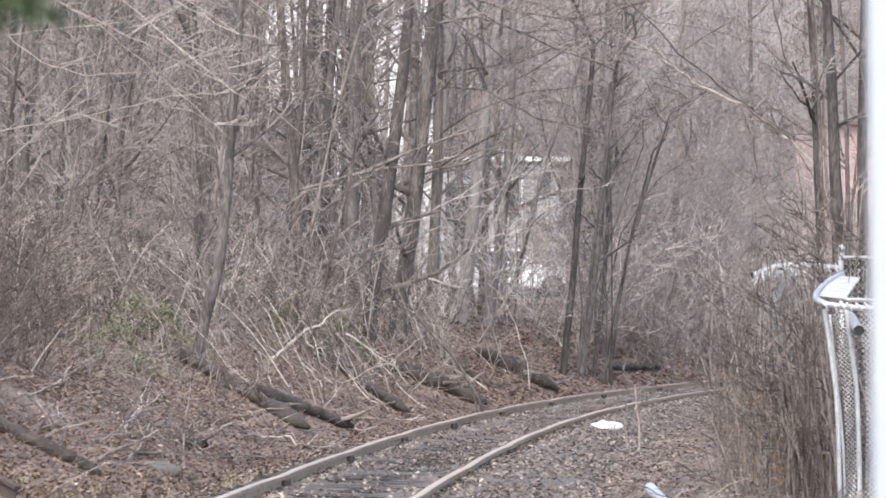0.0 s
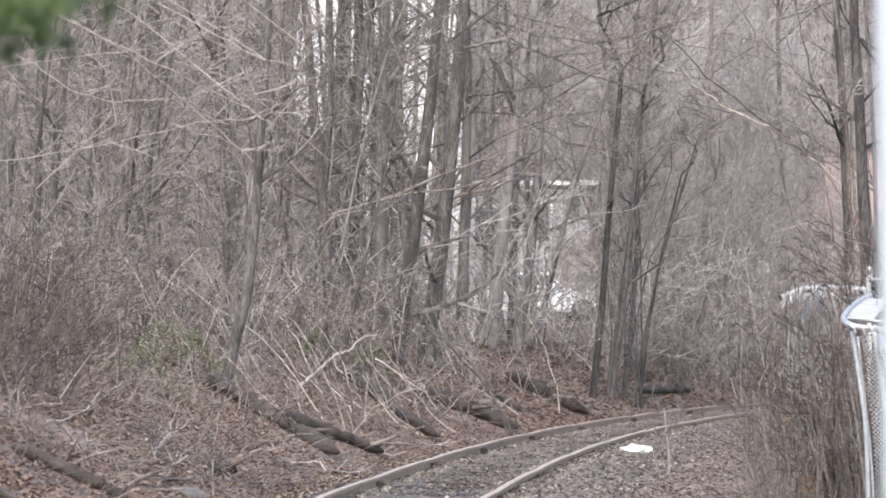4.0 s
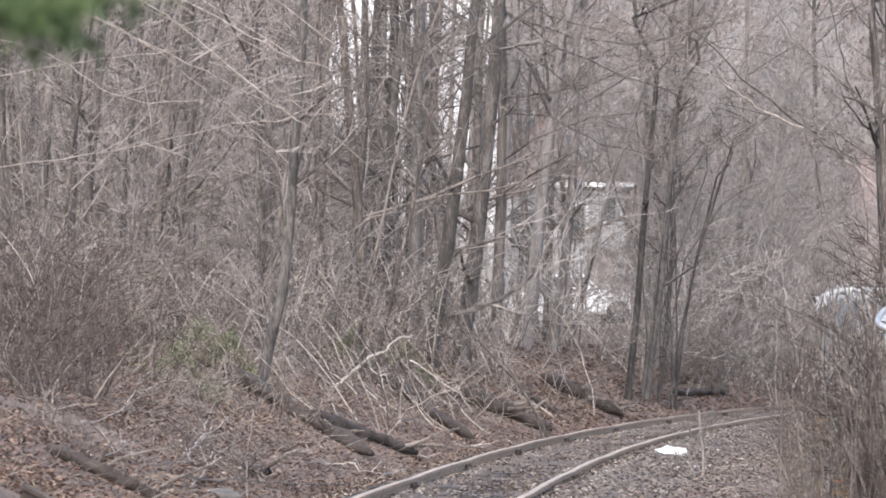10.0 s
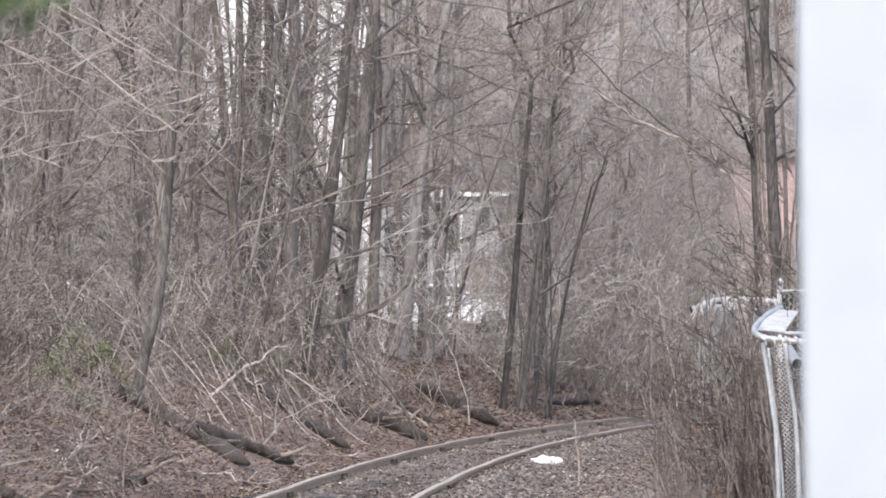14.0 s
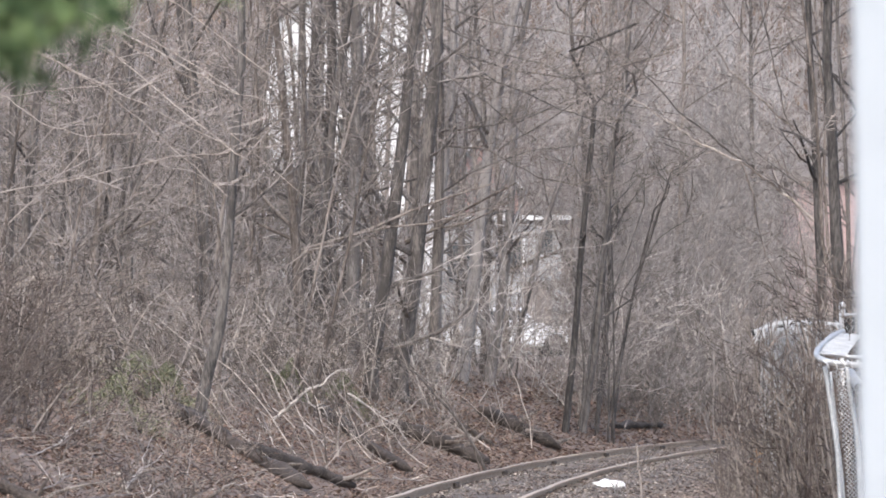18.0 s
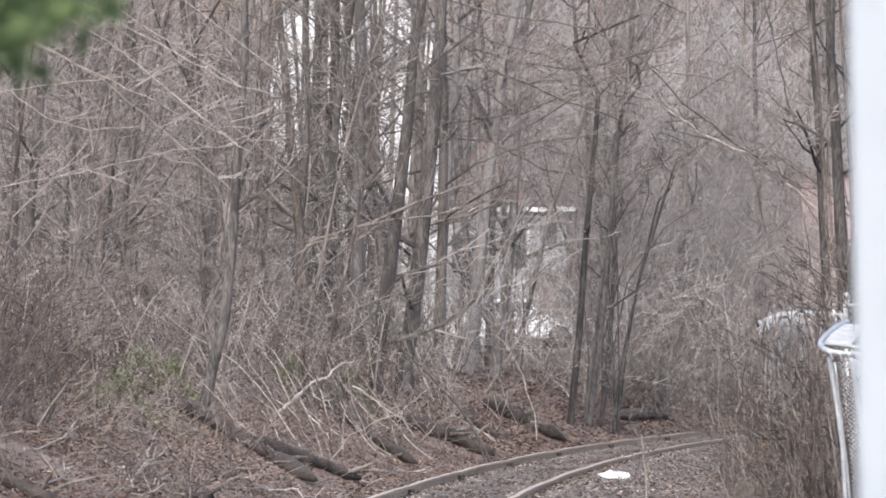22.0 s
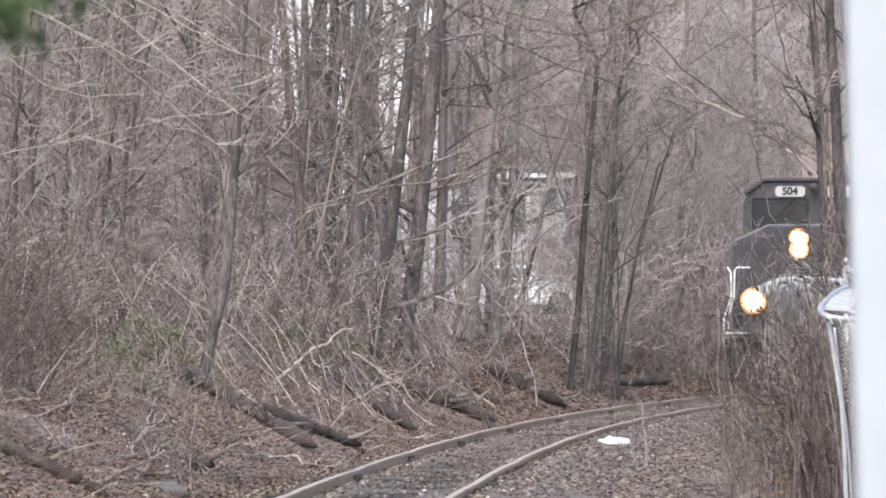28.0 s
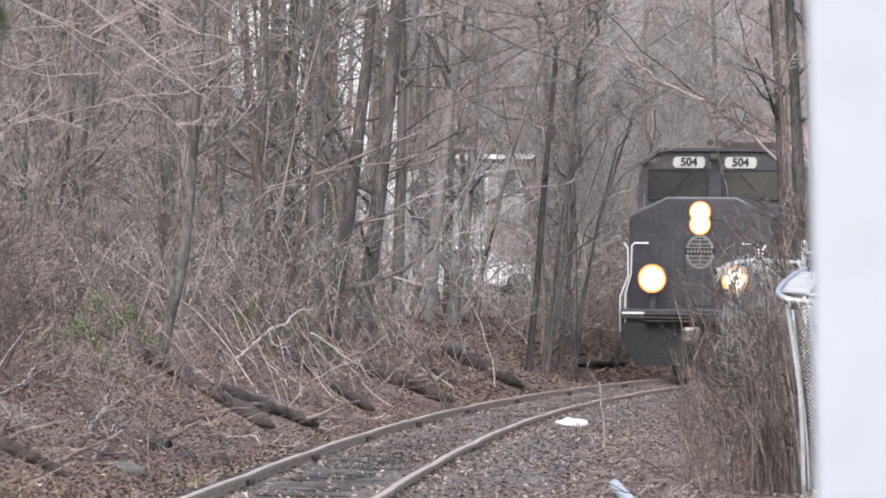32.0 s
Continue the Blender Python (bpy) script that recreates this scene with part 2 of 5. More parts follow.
def thing(name, label, category, place=Matrix(), group="", kind=""):
    ob = tagged(new(name), label, category, group, kind)
    ob.matrix_world = place
    return ob


def single(name, shape, mat, label, category, group="", kind="", smooth=False):
    return tagged(part(name, shape, mat, None, "", smooth), label, category, group, kind)


# ---- the lie of the land ----
def track_x(y):
    q = min(max(y - 48, -30), 92)
    x = -1.0495 + 0.04873 * q + 5.18e-5 * q * q + 8.358e-6 * q ** 3
    s = 0.04873 + 1.036e-4 * q + 2.507e-5 * q * q
    return x + s * (y - 48 - q)


def track_slope(y):
    return (track_x(y + 0.5) - track_x(y - 0.5))


def smooth(a, b, x):
    t = min(max((x - a) / (b - a), 0), 1)
    return t * t * (3 - 2 * t)


def land(x, y):
    s = track_x(y) - x
    rough = noise.noise(Vector((x * 0.4, y * 0.05, 0))) * 0.13 + noise.noise(Vector((x * 1.3, y * 0.3, 3))) * 0.03
    far = smooth(215, 330, y)
    if s > 0:
        z = -0.24 + 0.43 * max(0, min(s, 5.6) - 1.75) + 0.05 * max(0, min(s, 30) - 5.6) * 0.5
        z += rough * smooth(1.6, 3.5, s)
    else:
        z = -0.24 + 0.1 * smooth(2.2, 6, -s) + rough * smooth(1.8, 4, -s) + 1.2 * smooth(6, 22, -s) * smooth(90, 140, y)
    return z + far * far * 70 + noise.noise(Vector((x * 0.02, y * 0.02, 7))) * 5 * far


# ---- ground: one sheet that reaches the horizon ----
def make_ground():
    xs = sorted({round(v, 2) for v in [*np.arange(-14, 16, 0.3), *np.arange(-60, 60, 3), *np.linspace(-900, 900, 37)]})
    ys = sorted({round(v, 2) for v in [*np.arange(40, 150, 0.45), *np.arange(-40, 40, 4), *np.arange(150, 420, 4), *np.linspace(-900, 2500, 40)]})
    g = Shape()
    g.v = [Vector((x, y, land(x, y) if 0 < y < 900 else land(x, min(max(y, 0), 900)))) for y in ys for x in xs]
    n = len(xs)
    g.f = [(j * n + i, j * n + i + 1, (j + 1) * n + i + 1, (j + 1) * n + i) for j in range(len(ys) - 1) for i in range(n - 1)]
    single("ground", g, GROUND, "brown leaf-littered woodland ground with a railway cutting", "ground", kind="structure", smooth=True)


make_ground()


# ---- railway track ----
GAUGE = 0.7525
CANT = 0.03
BED = [(-2.3, -0.34), (-1.75, -0.19), (-0.98, -0.12), (-0.84, -0.085), (-0.68, -0.085), (-0.52, -0.13), (0, -0.15), (0.52, -0.13), (0.68, -0.085), (0.84, -0.08), (0.98, -0.12), (1.75, -0.19), (2.4, -0.34)]


def rail_point(y, side, z=0.0, off=0.0):
    s = track_slope(y)
    n = 1 / math.hypot(1, s)
    o = side * GAUGE + off
    z -= 0.0085 * min(max(y - 122, 0), 40)
    return Vector((track_x(y) + o * n, y - o * s * n, z + (CANT if side < 0 else 0)))


def bed_height(o):
    """The height of the ballast at this distance from the middle of the track."""
    return float(np.interp(o, [p[0] for p in BED], [p[1] for p in BED]))


def make_track():
    track = thing("railway_track", "rusty curved single railway track on weathered timber ties", "railway track", kind="structure")
    bed = Shape()
    ys = list(np.arange(20, 215, 1.0))
    offs = BED
    for y in ys:
        for o, z in offs:
            silt = 0.02 * smooth(62, 80, y) * (abs(o) < 0.6)
            p = rail_point(y, 0, z + silt + noise.noise(Vector((o * 2, y * 0.7, 1))) * 0.035, o)
            bed.v.append(p)
    k = len(offs)
    bed.f = [(j * k + i, j * k + i + 1, (j + 1) * k + i + 1, (j + 1) * k + i) for j in range(len(ys) - 1) for i in range(k - 1)]
    part("ballast_bed", bed, BALLAST, track, "dirty ballast mixed with soil", True)
    # the rails, each with foot, web and head, slightly bent at the joints
    profile = [(-0.06, -0.13), (0.06, -0.13), (0.06, -0.12), (0.012, -0.105), (0.01, -0.045), (0.036, -0.035), (0.036, -0.006), (0.028, 0.0), (-0.028, 0.0), (-0.036, -0.006), (-0.036, -0.035), (-0.01, -0.045), (-0.012, -0.105), (-0.06, -0.12)]
    for side in (-1, 1):
        web, head = Shape(), Shape()
        ys = list(np.arange(20, 215, 0.75))
        first = 45.7 if side < 0 else 49.8
        for y in ys:
            u = ((y - first) / 8.6) % 1.0
            sag = -0.009 * (1 - min(u, 1 - u) * 5) if min(u, 1 - u) < 0.2 else 0
            kink = 0.003 * math.cos(2 * math.pi * u)
            s = track_slope(y)
            across = Vector((1, -s, 0)).normalized()
            base = rail_point(y, side, sag, kink)
            web.v += [base + across * a + Vector((0, 0, b)) for a, b in profile]
            head.v += [base + across * a + Vector((0, 0, 0.003)) for a in (-0.035, 0.035)]
        n = len(profile)
        web.f = [(j * n + i, j * n + (i + 1) % n, (j + 1) * n + (i + 1) % n, (j + 1) * n + i) for j in range(len(ys) - 1) for i in range(n)]
        head.f = [(j * 2, j * 2 + 1, j * 2 + 3, j * 2 + 2) for j in range(len(ys) - 1)]
        rail = part("rail", web, RUST, track, "rust-brown steel rail with a worn head")
        part("rail_head", head, RAIL_TOP, rail, "worn bright running surface")
        bars = Shape()
        for i in range(12):
            y = first + i * 8.6
            s = track_slope(y)
            turn = Matrix.Rotation(-math.atan(s), 4, "Z")
            bar = Shape()
            for o in (-0.03, 0.03):
                bar.box((o * 1.3, 0, -0.088), (0.05, 0.42, 0.105), 0.006)
            for v in (-0.15, -0.05, 0.05, 0.15):
                bar.box((0.055, v, -0.075), (0.03, 0.035, 0.035))
                bar.box((-0.055, v, -0.075), (0.03, 0.035, 0.035))
            ob = part("joint_bar", bar, JOINT, rail, "dark bolted joint bar")
            ob.matrix_world = Matrix.Translation(rail_point(y, side, -0.005)) @ turn


make_track()


def leafy(shape, rng, p, size):
    a = rng.uniform(0, 6.3)
    u = Vector((math.cos(a), math.sin(a), rng.uniform(-0.5, 0.5))) * size
    w = Vector((-math.sin(a), math.cos(a), rng.uniform(-0.6, 0.6))) * size * 0.6
    k = len(shape.v)
    shape.v += [p - u, p + w * 0.8 + Vector((0, 0, size * 0.3)), p + u, p - w * 0.8 + Vector((0, 0, size * 0.25))]
    shape.f += [(k, k + 1, k + 2), (k, k + 2, k + 3)]


# ---- bare trees ----
def bent(rng, start, way, length, steps, wiggle, lift):
    pts = [start.copy()]
    d = way.normalized()
    for _ in range(steps):
        d = (d + Vector((rng.uniform(-1, 1), rng.uniform(-1, 1), rng.uniform(-1, 1))) * wiggle + Vector((0, 0, lift))).normalized()
        pts.append(pts[-1] + d * (length / steps))
    return pts


def along(pts, t):
    f = t * (len(pts) - 1)
    i = min(int(f), len(pts) - 2)
    return pts[i].lerp(pts[i + 1], f - i), (pts[i + 1] - pts[i]).normalized()


def aside(rng, d, angle):
    """A way that leaves d at about this angle, at random round it."""
    u = d.orthogonal().normalized()
    u.rotate(Matrix.Rotation(rng.uniform(0, 2 * math.pi), 3, d))
    return (d * math.cos(angle) + u * math.sin(angle)).normalized()


def ramify(limbs, twigs, rng, pts, r, count, length, first=0.15, lift=0.06, level=1, deepest=3, side=None):
    """Branches on the line pts; those of the first level go to limbs, finer ones to twigs."""
    for _ in range(count):
        t = rng.uniform(first, 1.0)
        p, d = along(pts, t)
        way = aside(rng, d, rng.uniform(0.6, 1.25))
        if side is not None:
            way = (way + side).normalized()
        if way.z < -0.25:
            way.z *= -0.5
        long = length * rng.uniform(0.5, 1.2) * (1.15 - 0.55 * t)
        rr = max(0.006, r * (1 - 0.6 * t) * rng.uniform(0.3, 0.5))
        steps = 5 if level == 1 else 3
        line = bent(rng, p, way, long, steps, 0.16, lift)
        radii = [max(0.0042, rr * (1 - 0.6 * i / steps)) for i in range(steps + 1)]
        target = limbs if level == 1 else twigs
        if type(target) is list:
            target.append(Shape())
            target = target[-1]
        target.tube(line, radii, 5 if level == 1 else 3, False)
        if level < deepest:
            ramify(limbs, twigs, rng, line, rr, (7 if level == 1 else 3), long * 0.5, 0.12, lift * 0.6, level + 1, deepest)


def make_tree(name, label, seed, height, r, limbs_count, limb_length, first, lean=(0, 0), bark=None, deepest=3, wiggle=0.05, line=None, lift=0.03, twig=None):
    rng = random.Random(seed)
    tree = thing(name, label, "tree")
    trunk, twigs = Shape(), Shape()
    limbs = twigs if name == "sapling" else []
    if line is None:
        line = bent(rng, Vector((0, 0, -0.3)), Vector((lean[0], lean[1], 1)), height, 12, wiggle, 0.02)
    n = len(line) - 1
    radii = [r * (1.25 if i == 0 else 1) * (1 - 0.72 * i / n) for i in range(n + 1)]
    trunk.tube(line, radii, 9)
    ramify(limbs, twigs, rng, line, r, limbs_count, limb_length, first, lift, 1, deepest)
    part("trunk", trunk, bark or BARK, tree, "", True)
    if type(limbs) is list:
        for limb in limbs:
            part("limb", limb, bark or BARK, tree)
    tagged(part("crown", twigs, twig or TWIG, tree), kind="stuff")
    return tree


def stand(tree, places, rng, group, low=0.85, high=1.2):
    """Sets copies of a tree at the places, turned and sized a little differently; the first place takes the tree itself."""
    for i, (x, y) in enumerate(places):
        s = rng.uniform(low, high)
        m = pose(x, y, land(x, y), rng.uniform(-3, 3), rng.uniform(-3, 3), rng.uniform(0, 360))
        ob = tree
        if i:
            ob = copy_thing(tree, m)
        ob.matrix_basis = m
        ob.scale = (s, s, s * rng.uniform(0.9, 1.1))
        tagged(ob, group=group)


def plant_woods():
    rng = random.Random(11)
    kinds = []
    for k in range(5):
        kinds.append(make_tree("bare_tree", "tall leafless grey-brown deciduous tree on the bank", 100 + k, rng.uniform(12, 16), rng.uniform(0.055, 0.12), 14, 3.0, 0.05, (rng.uniform(-0.05, 0.1), 0), BARK if k % 2 else DARK_BARK))
    saplings = []
    for k in range(6):
        saplings.append(make_tree("sapling", "thin leafless sapling with many fine twigs", 200 + k, rng.uniform(5, 8), rng.uniform(0.022, 0.042), 18, 1.5, 0.1, (rng.uniform(-0.15, 0.15), rng.uniform(-0.1, 0.1)), BARK, 3, 0.07))

    def spots(count, y0, y1, smin, smax):
        out = []
        while len(out) < count:
            y = rng.uniform(y0, y1)
            x = track_x(y) - rng.uniform(smin, smax)
            if -0.082 * y - 1.5 < x < 0.079 * y + 1.5 and not (-0.001 < x / y < 0.019 and y > 112 and rng.random() < 0.7) and not (-0.022 < x / y < -0.001 and y > 100 and rng.random() < 0.72) and not (0.03 < x / y < 0.052 and rng.random() < 0.6):
                out.append((x, y))
        return out

    far = spots(44, 112, 172, 5.5, 26)
    near = spots(9, 92, 112, 4.8, 12)
    while len(near) < 19:
        y = rng.uniform(122, 160)
        near.append((y * rng.uniform(-0.023, -0.003), y))
    every = far + near
    for k, tree in enumerate(kinds):
        stand(tree, every[k::5], rng, "bare trees of the wood")
    under = spots(62, 98, 165, 4.5, 26) + spots(20, 78, 98, 4.2, 11)
    right = []
    while len(right) < 20:
        y = rng.uniform(128, 205)
        x = track_x(y) + rng.uniform(3.5, 18)
        if abs(x - track_x(y)) < 3:
            continue
        if x < 0.09 * y + 1.5:
            right.append((x, y))
    under += right
    under = [(x - 2.2, y + 14) if y < 84 and -0.0495 < x / y < -0.0425 else (x, y) for x, y in under]
    for k, tree in enumerate(saplings):
        stand(tree, under[k::6], rng, "saplings of the undergrowth")
    edge = random.Random(61)
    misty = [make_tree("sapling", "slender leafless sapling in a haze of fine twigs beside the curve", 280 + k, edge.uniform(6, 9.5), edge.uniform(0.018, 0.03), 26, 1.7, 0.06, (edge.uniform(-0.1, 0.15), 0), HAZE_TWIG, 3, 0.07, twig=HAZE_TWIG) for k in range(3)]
    places = []
    soft = spots(52, 112, 168, 4.5, 26)
    while len(places) < 46:
        y = edge.uniform(124, 168)
        x = track_x(y) - edge.uniform(3.6, 14)
        if 0.027 < x / y < 0.0535:
            places.append((x, y))
    while len(places) < 62:
        y = edge.uniform(148, 204)
        x = y * edge.uniform(0.05, 0.076)
        if x > track_x(y) + 3.2 or y > 165:
            places.append((x, y))
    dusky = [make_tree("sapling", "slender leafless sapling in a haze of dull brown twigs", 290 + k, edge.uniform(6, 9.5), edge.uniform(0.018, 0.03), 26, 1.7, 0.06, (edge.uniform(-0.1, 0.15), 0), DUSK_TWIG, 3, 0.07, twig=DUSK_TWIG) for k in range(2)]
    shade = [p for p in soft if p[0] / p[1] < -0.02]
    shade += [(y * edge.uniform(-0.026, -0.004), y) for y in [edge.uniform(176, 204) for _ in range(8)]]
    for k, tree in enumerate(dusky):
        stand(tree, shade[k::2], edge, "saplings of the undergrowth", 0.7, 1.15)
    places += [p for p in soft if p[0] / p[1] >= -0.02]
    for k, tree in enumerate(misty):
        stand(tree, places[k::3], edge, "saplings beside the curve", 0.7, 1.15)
    rows = random.Random(52)
    for k in range(2):
        slim = make_tree("bare_tree", "slim straight leafless tree before the white house", 260 + k, 14, 0.085, 5, 1.6, 0.35, (0.03, 0), BLACK_BARK if k else DARK_BARK, wiggle=0.02)
        stand(slim, [(y * rows.uniform(-0.027, -0.005), y) for y in [rows.uniform(178, 208) for _ in range(9)]] + [(y * rows.uniform(-0.002, 0.02), y) for y in [rows.uniform(150, 182) for _ in range(1)]], rows, "slim trees before the white house", 0.7, 1.1)


plant_woods()


# the trees that stand out, each with its own trunk line
def marked_tree(name, label, points, r, seed, limbs_count=12, limb_length=1.8, first=0.12, bark=None, top=7.0, group="large trees beside the track"):
    rng = random.Random(seed)
    pts = [Vector(p) for p in points]
    foot = Vector((pts[0].x, pts[0].y, land(pts[0].x, pts[0].y) - 0.25))
    pts[0].z = max(pts[0].z, foot.z + 0.3)
    d = (pts[-1] - pts[-2]).normalized()
    line = [foot] + pts
    for i in range(1, 5):
        line.append(pts[-1] + d * top * i / 4 + Vector((rng.uniform(-0.2, 0.2), rng.uniform(-0.2, 0.2), 0)) * i)
    line = [p - foot for p in line]
    tree = make_tree(name, label, seed, 0, r, limbs_count, limb_length, first, bark=bark or DARK_BARK, line=line)
    tree.matrix_world = Matrix.Translation(foot)
    return tagged(tree, group=group)


DARK_TREE = "dark-barked leafless tree leaning over the cutting"
GREY_TREE = "grey-barked leafless tree in the wood"
marked_tree("bare_tree", DARK_TREE, [(-3.30, 79.0, 0.83), (-3.18, 79.0, 1.43), (-3.00, 79.0, 2.11), (-2.90, 79.0, 3.01), (-2.83, 79.0, 3.99), (-2.70, 79.0, 5.65)], 0.095, 1, 10, 1.6, 0.45, BLACK_BARK)
marked_tree("bare_tree", DARK_TREE, [(-1.33, 104.0, 1.39), (-1.11, 104.0, 2.77), (-0.91, 104.0, 4.16), (-0.71, 104.0, 5.74), (-0.61, 104.0, 6.93)], 0.15, 2)
marked_tree("bare_tree", DARK_TREE, [(-0.83, 106.0, 1.38), (-0.60, 106.0, 2.80), (-0.42, 106.0, 4.41), (-0.26, 106.0, 5.83), (-0.14, 106.0, 7.04)], 0.17, 3)
marked_tree("bare_tree", GREY_TREE, [(-1.83, 112.0, 1.37), (-1.75, 112.0, 3.29), (-1.71, 112.0, 5.21), (-1.64, 112.0, 7.35)], 0.16, 4, bark=HAZED_BARK)
marked_tree("bare_tree", GREY_TREE, [(0.31, 118.0, 1.02), (0.52, 118.0, 2.82), (0.70, 118.0, 4.51), (0.94, 118.0, 6.31), (1.19, 118.0, 7.65)], 0.16, 5, bark=HAZED_BARK)
marked_tree("bare_tree", GREY_TREE, [(-2.69, 118.0, 1.14), (-2.74, 118.0, 3.38), (-2.69, 118.0, 5.41), (-2.61, 118.0, 7.65)], 0.13, 6)
marked_tree("bare_tree", GREY_TREE, [(-2.24, 114.0, 1.26), (-2.30, 114.0, 3.32), (-2.27, 114.0, 5.28), (-2.16, 114.0, 7.45)], 0.14, 7)
marked_tree("bare_tree", GREY_TREE, [(-0.22, 120.0, 1.36), (-0.16, 120.0, 3.41), (-0.02, 120.0, 5.47), (0.18, 120.0, 7.76)], 0.12, 8, bark=HAZED_BARK)
marked_tree("bare_tree", DARK_TREE, [(2.33, 116.0, 0.26), (2.52, 116.0, 2.03), (2.66, 116.0, 3.79), (2.80, 116.0, 5.2), (2.90, 116.0, 6.2)], 0.08, 9, 14, 1.1, 0.2, WET_BARK, top=2)
marked_tree("bare_tree", DARK_TREE, [(2.71, 118.0, 0.24), (2.95, 118.0, 1.81), (3.10, 118.0, 3.16), (3.24, 118.0, 4.73), (3.34, 118.0, 5.77)], 0.09, 10, 14, 1.1, 0.2, BLACK_BARK, top=1.6)
marked_tree("bare_tree", DARK_TREE, [(3.33, 119.0, 0.34), (3.49, 119.0, 1.59), (3.69, 119.0, 2.72), (4.05, 119.0, 3.97), (4.5, 119.0, 5.3)], 0.028, 11, 12, 1.2, 0.2, BLACK_BARK, top=0.8)
marked_tree("bare_tree", DARK_TREE, [(3.04, 120.0, 0.27), (3.22, 120.0, 1.81), (3.33, 120.0, 3.41), (3.27, 120.0, 4.79), (3.34, 120.0, 5.7)], 0.055, 12, 10, 1.1, 0.2, BLACK_BARK, top=1.2)
marked_tree("bare_tree", GREY_TREE, [(0.88, 121.0, 1.01), (1.11, 121.0, 2.62), (1.28, 121.0, 4.12), (1.39, 121.0, 5.73)], 0.13, 13, bark=HAZED_BARK)
marked_tree("bare_tree", GREY_TREE, [(1.33, 126.0, 1.23), (1.75, 126.0, 3.03), (2.17, 126.0, 4.71), (2.71, 126.0, 6.15)], 0.07, 14, bark=HAZED_BARK)
marked_tree("bare_tree", DARK_TREE, [(-5.29, 96.0, 2.22), (-5.28, 96.0, 3.32), (-5.23, 96.0, 4.24), (-5.02, 96.0, 5.42)], 0.06, 15)
marked_tree("bare_tree", DARK_TREE, [(-5.82, 98.0, 2.42), (-5.64, 98.0, 3.82), (-5.54, 98.0, 4.76)], 0.05, 16)
marked_tree("bare_tree", DARK_TREE, [(-6.71, 94.0, 2.12), (-6.64, 94.0, 3.91), (-6.48, 94.0, 5.52), (-6.41, 94.0, 6.42)], 0.09, 17)
marked_tree("bare_tree", DARK_TREE, [(-7.26, 92.0, 2.11), (-7.22, 92.0, 3.86), (-7.11, 92.0, 5.44), (-7.00, 92.0, 6.84)], 0.11, 24)
marked_tree("bare_tree", DARK_TREE, [(-6.87, 93.0, 2.20), (-6.82, 93.0, 3.89), (-6.77, 93.0, 5.48), (-6.72, 93.0, 6.90)], 0.08, 25)
marked_tree("bare_tree", DARK_TREE, [(-6.21, 95.0, 2.13), (-6.14, 95.0, 3.76), (-5.96, 95.0, 5.38), (-5.83, 95.0, 6.83)], 0.06, 26)
marked_tree("bare_tree", DARK_TREE, [(-3.02, 108.0, 1.38), (-2.87, 108.0, 2.82), (-2.66, 108.0, 4.47), (-2.56, 108.0, 6.11)], 0.09, 18)
clump = random.Random(44)
for k in range(10):
    x, y = 3.0 + clump.uniform(-0.35, 0.5), 118.5 + clump.uniform(-1, 1.5)
    lean, high = clump.uniform(-0.1, 1.5), clump.uniform(3.8, 5.4)
    marked_tree("bare_tree", "slender dark stem of a many-stemmed leafless tree", [(x, y, 0.3), (x + lean * 0.2 + clump.uniform(-0.06, 0.06), y, 1.5), (x + lean * 0.5 + clump.uniform(-0.1, 0.1), y, 3.0), (x + lean, y, high)], clump.uniform(0.018, 0.036), 240 + k, 9, 0.9, 0.15, BLACK_BARK, top=1.0)
right_group = "trees behind the fence"
marked_tree("bare_tree", DARK_TREE, [(5.34, 84.0, 2.46), (5.29, 84.0, 3.50), (5.25, 84.0, 4.70), (5.18, 84.0, 5.90)], 0.075, 19, 8, 1.6, 0.3, WET_BARK, group=right_group)
marked_tree("bare_tree", DARK_TREE, [(5.45, 82.0, 2.37), (5.40, 82.0, 3.46), (5.36, 82.0, 4.63), (5.29, 82.0, 5.80)], 0.1, 20, 8, 1.6, 0.3, WET_BARK, group=right_group)
marked_tree("bare_tree", GREY_TREE, [(5.30, 80.0, 2.42), (5.09, 80.0, 3.18), (5.06, 80.0, 4.17), (5.00, 80.0, 5.24)], 0.035, 21, 8, 1.2, 0.3, BARK, group=right_group)
marked_tree("bare_tree", DARK_TREE, [(5.86, 86.0, 2.49), (5.84, 86.0, 3.96), (5.78, 86.0, 5.19), (5.70, 86.0, 6.50)], 0.04, 22, 10, 1.6, 0.2, group=right_group)
marked_tree("bare_tree", DARK_TREE, [(6.00, 85.0, 2.39), (5.99, 85.0, 3.93), (6.01, 85.0, 5.15), (6.04, 85.0, 6.44)], 0.09, 23, 8, 1.6, 0.3, WET_BARK, group=right_group)


# ---- the near white post ----
def make_post():
    post = thing("porch_post", "plain white painted square wooden porch post", "post", pose(0.6865, 8.0, 0, 0, -0.6, -4.2))
    shaft = Shape()
    shaft.box((0, 0, 1.5), (0.22, 0.22, 3.6), 0.012)
    part("shaft", shaft, PAINT_WHITE, post, smooth=False)
    base = Shape()
    base.box((0, 0, -0.22), (0.3, 0.3, 0.16), 0.015)
    part("base_trim", base, PAINT_WHITE, post)


make_post()


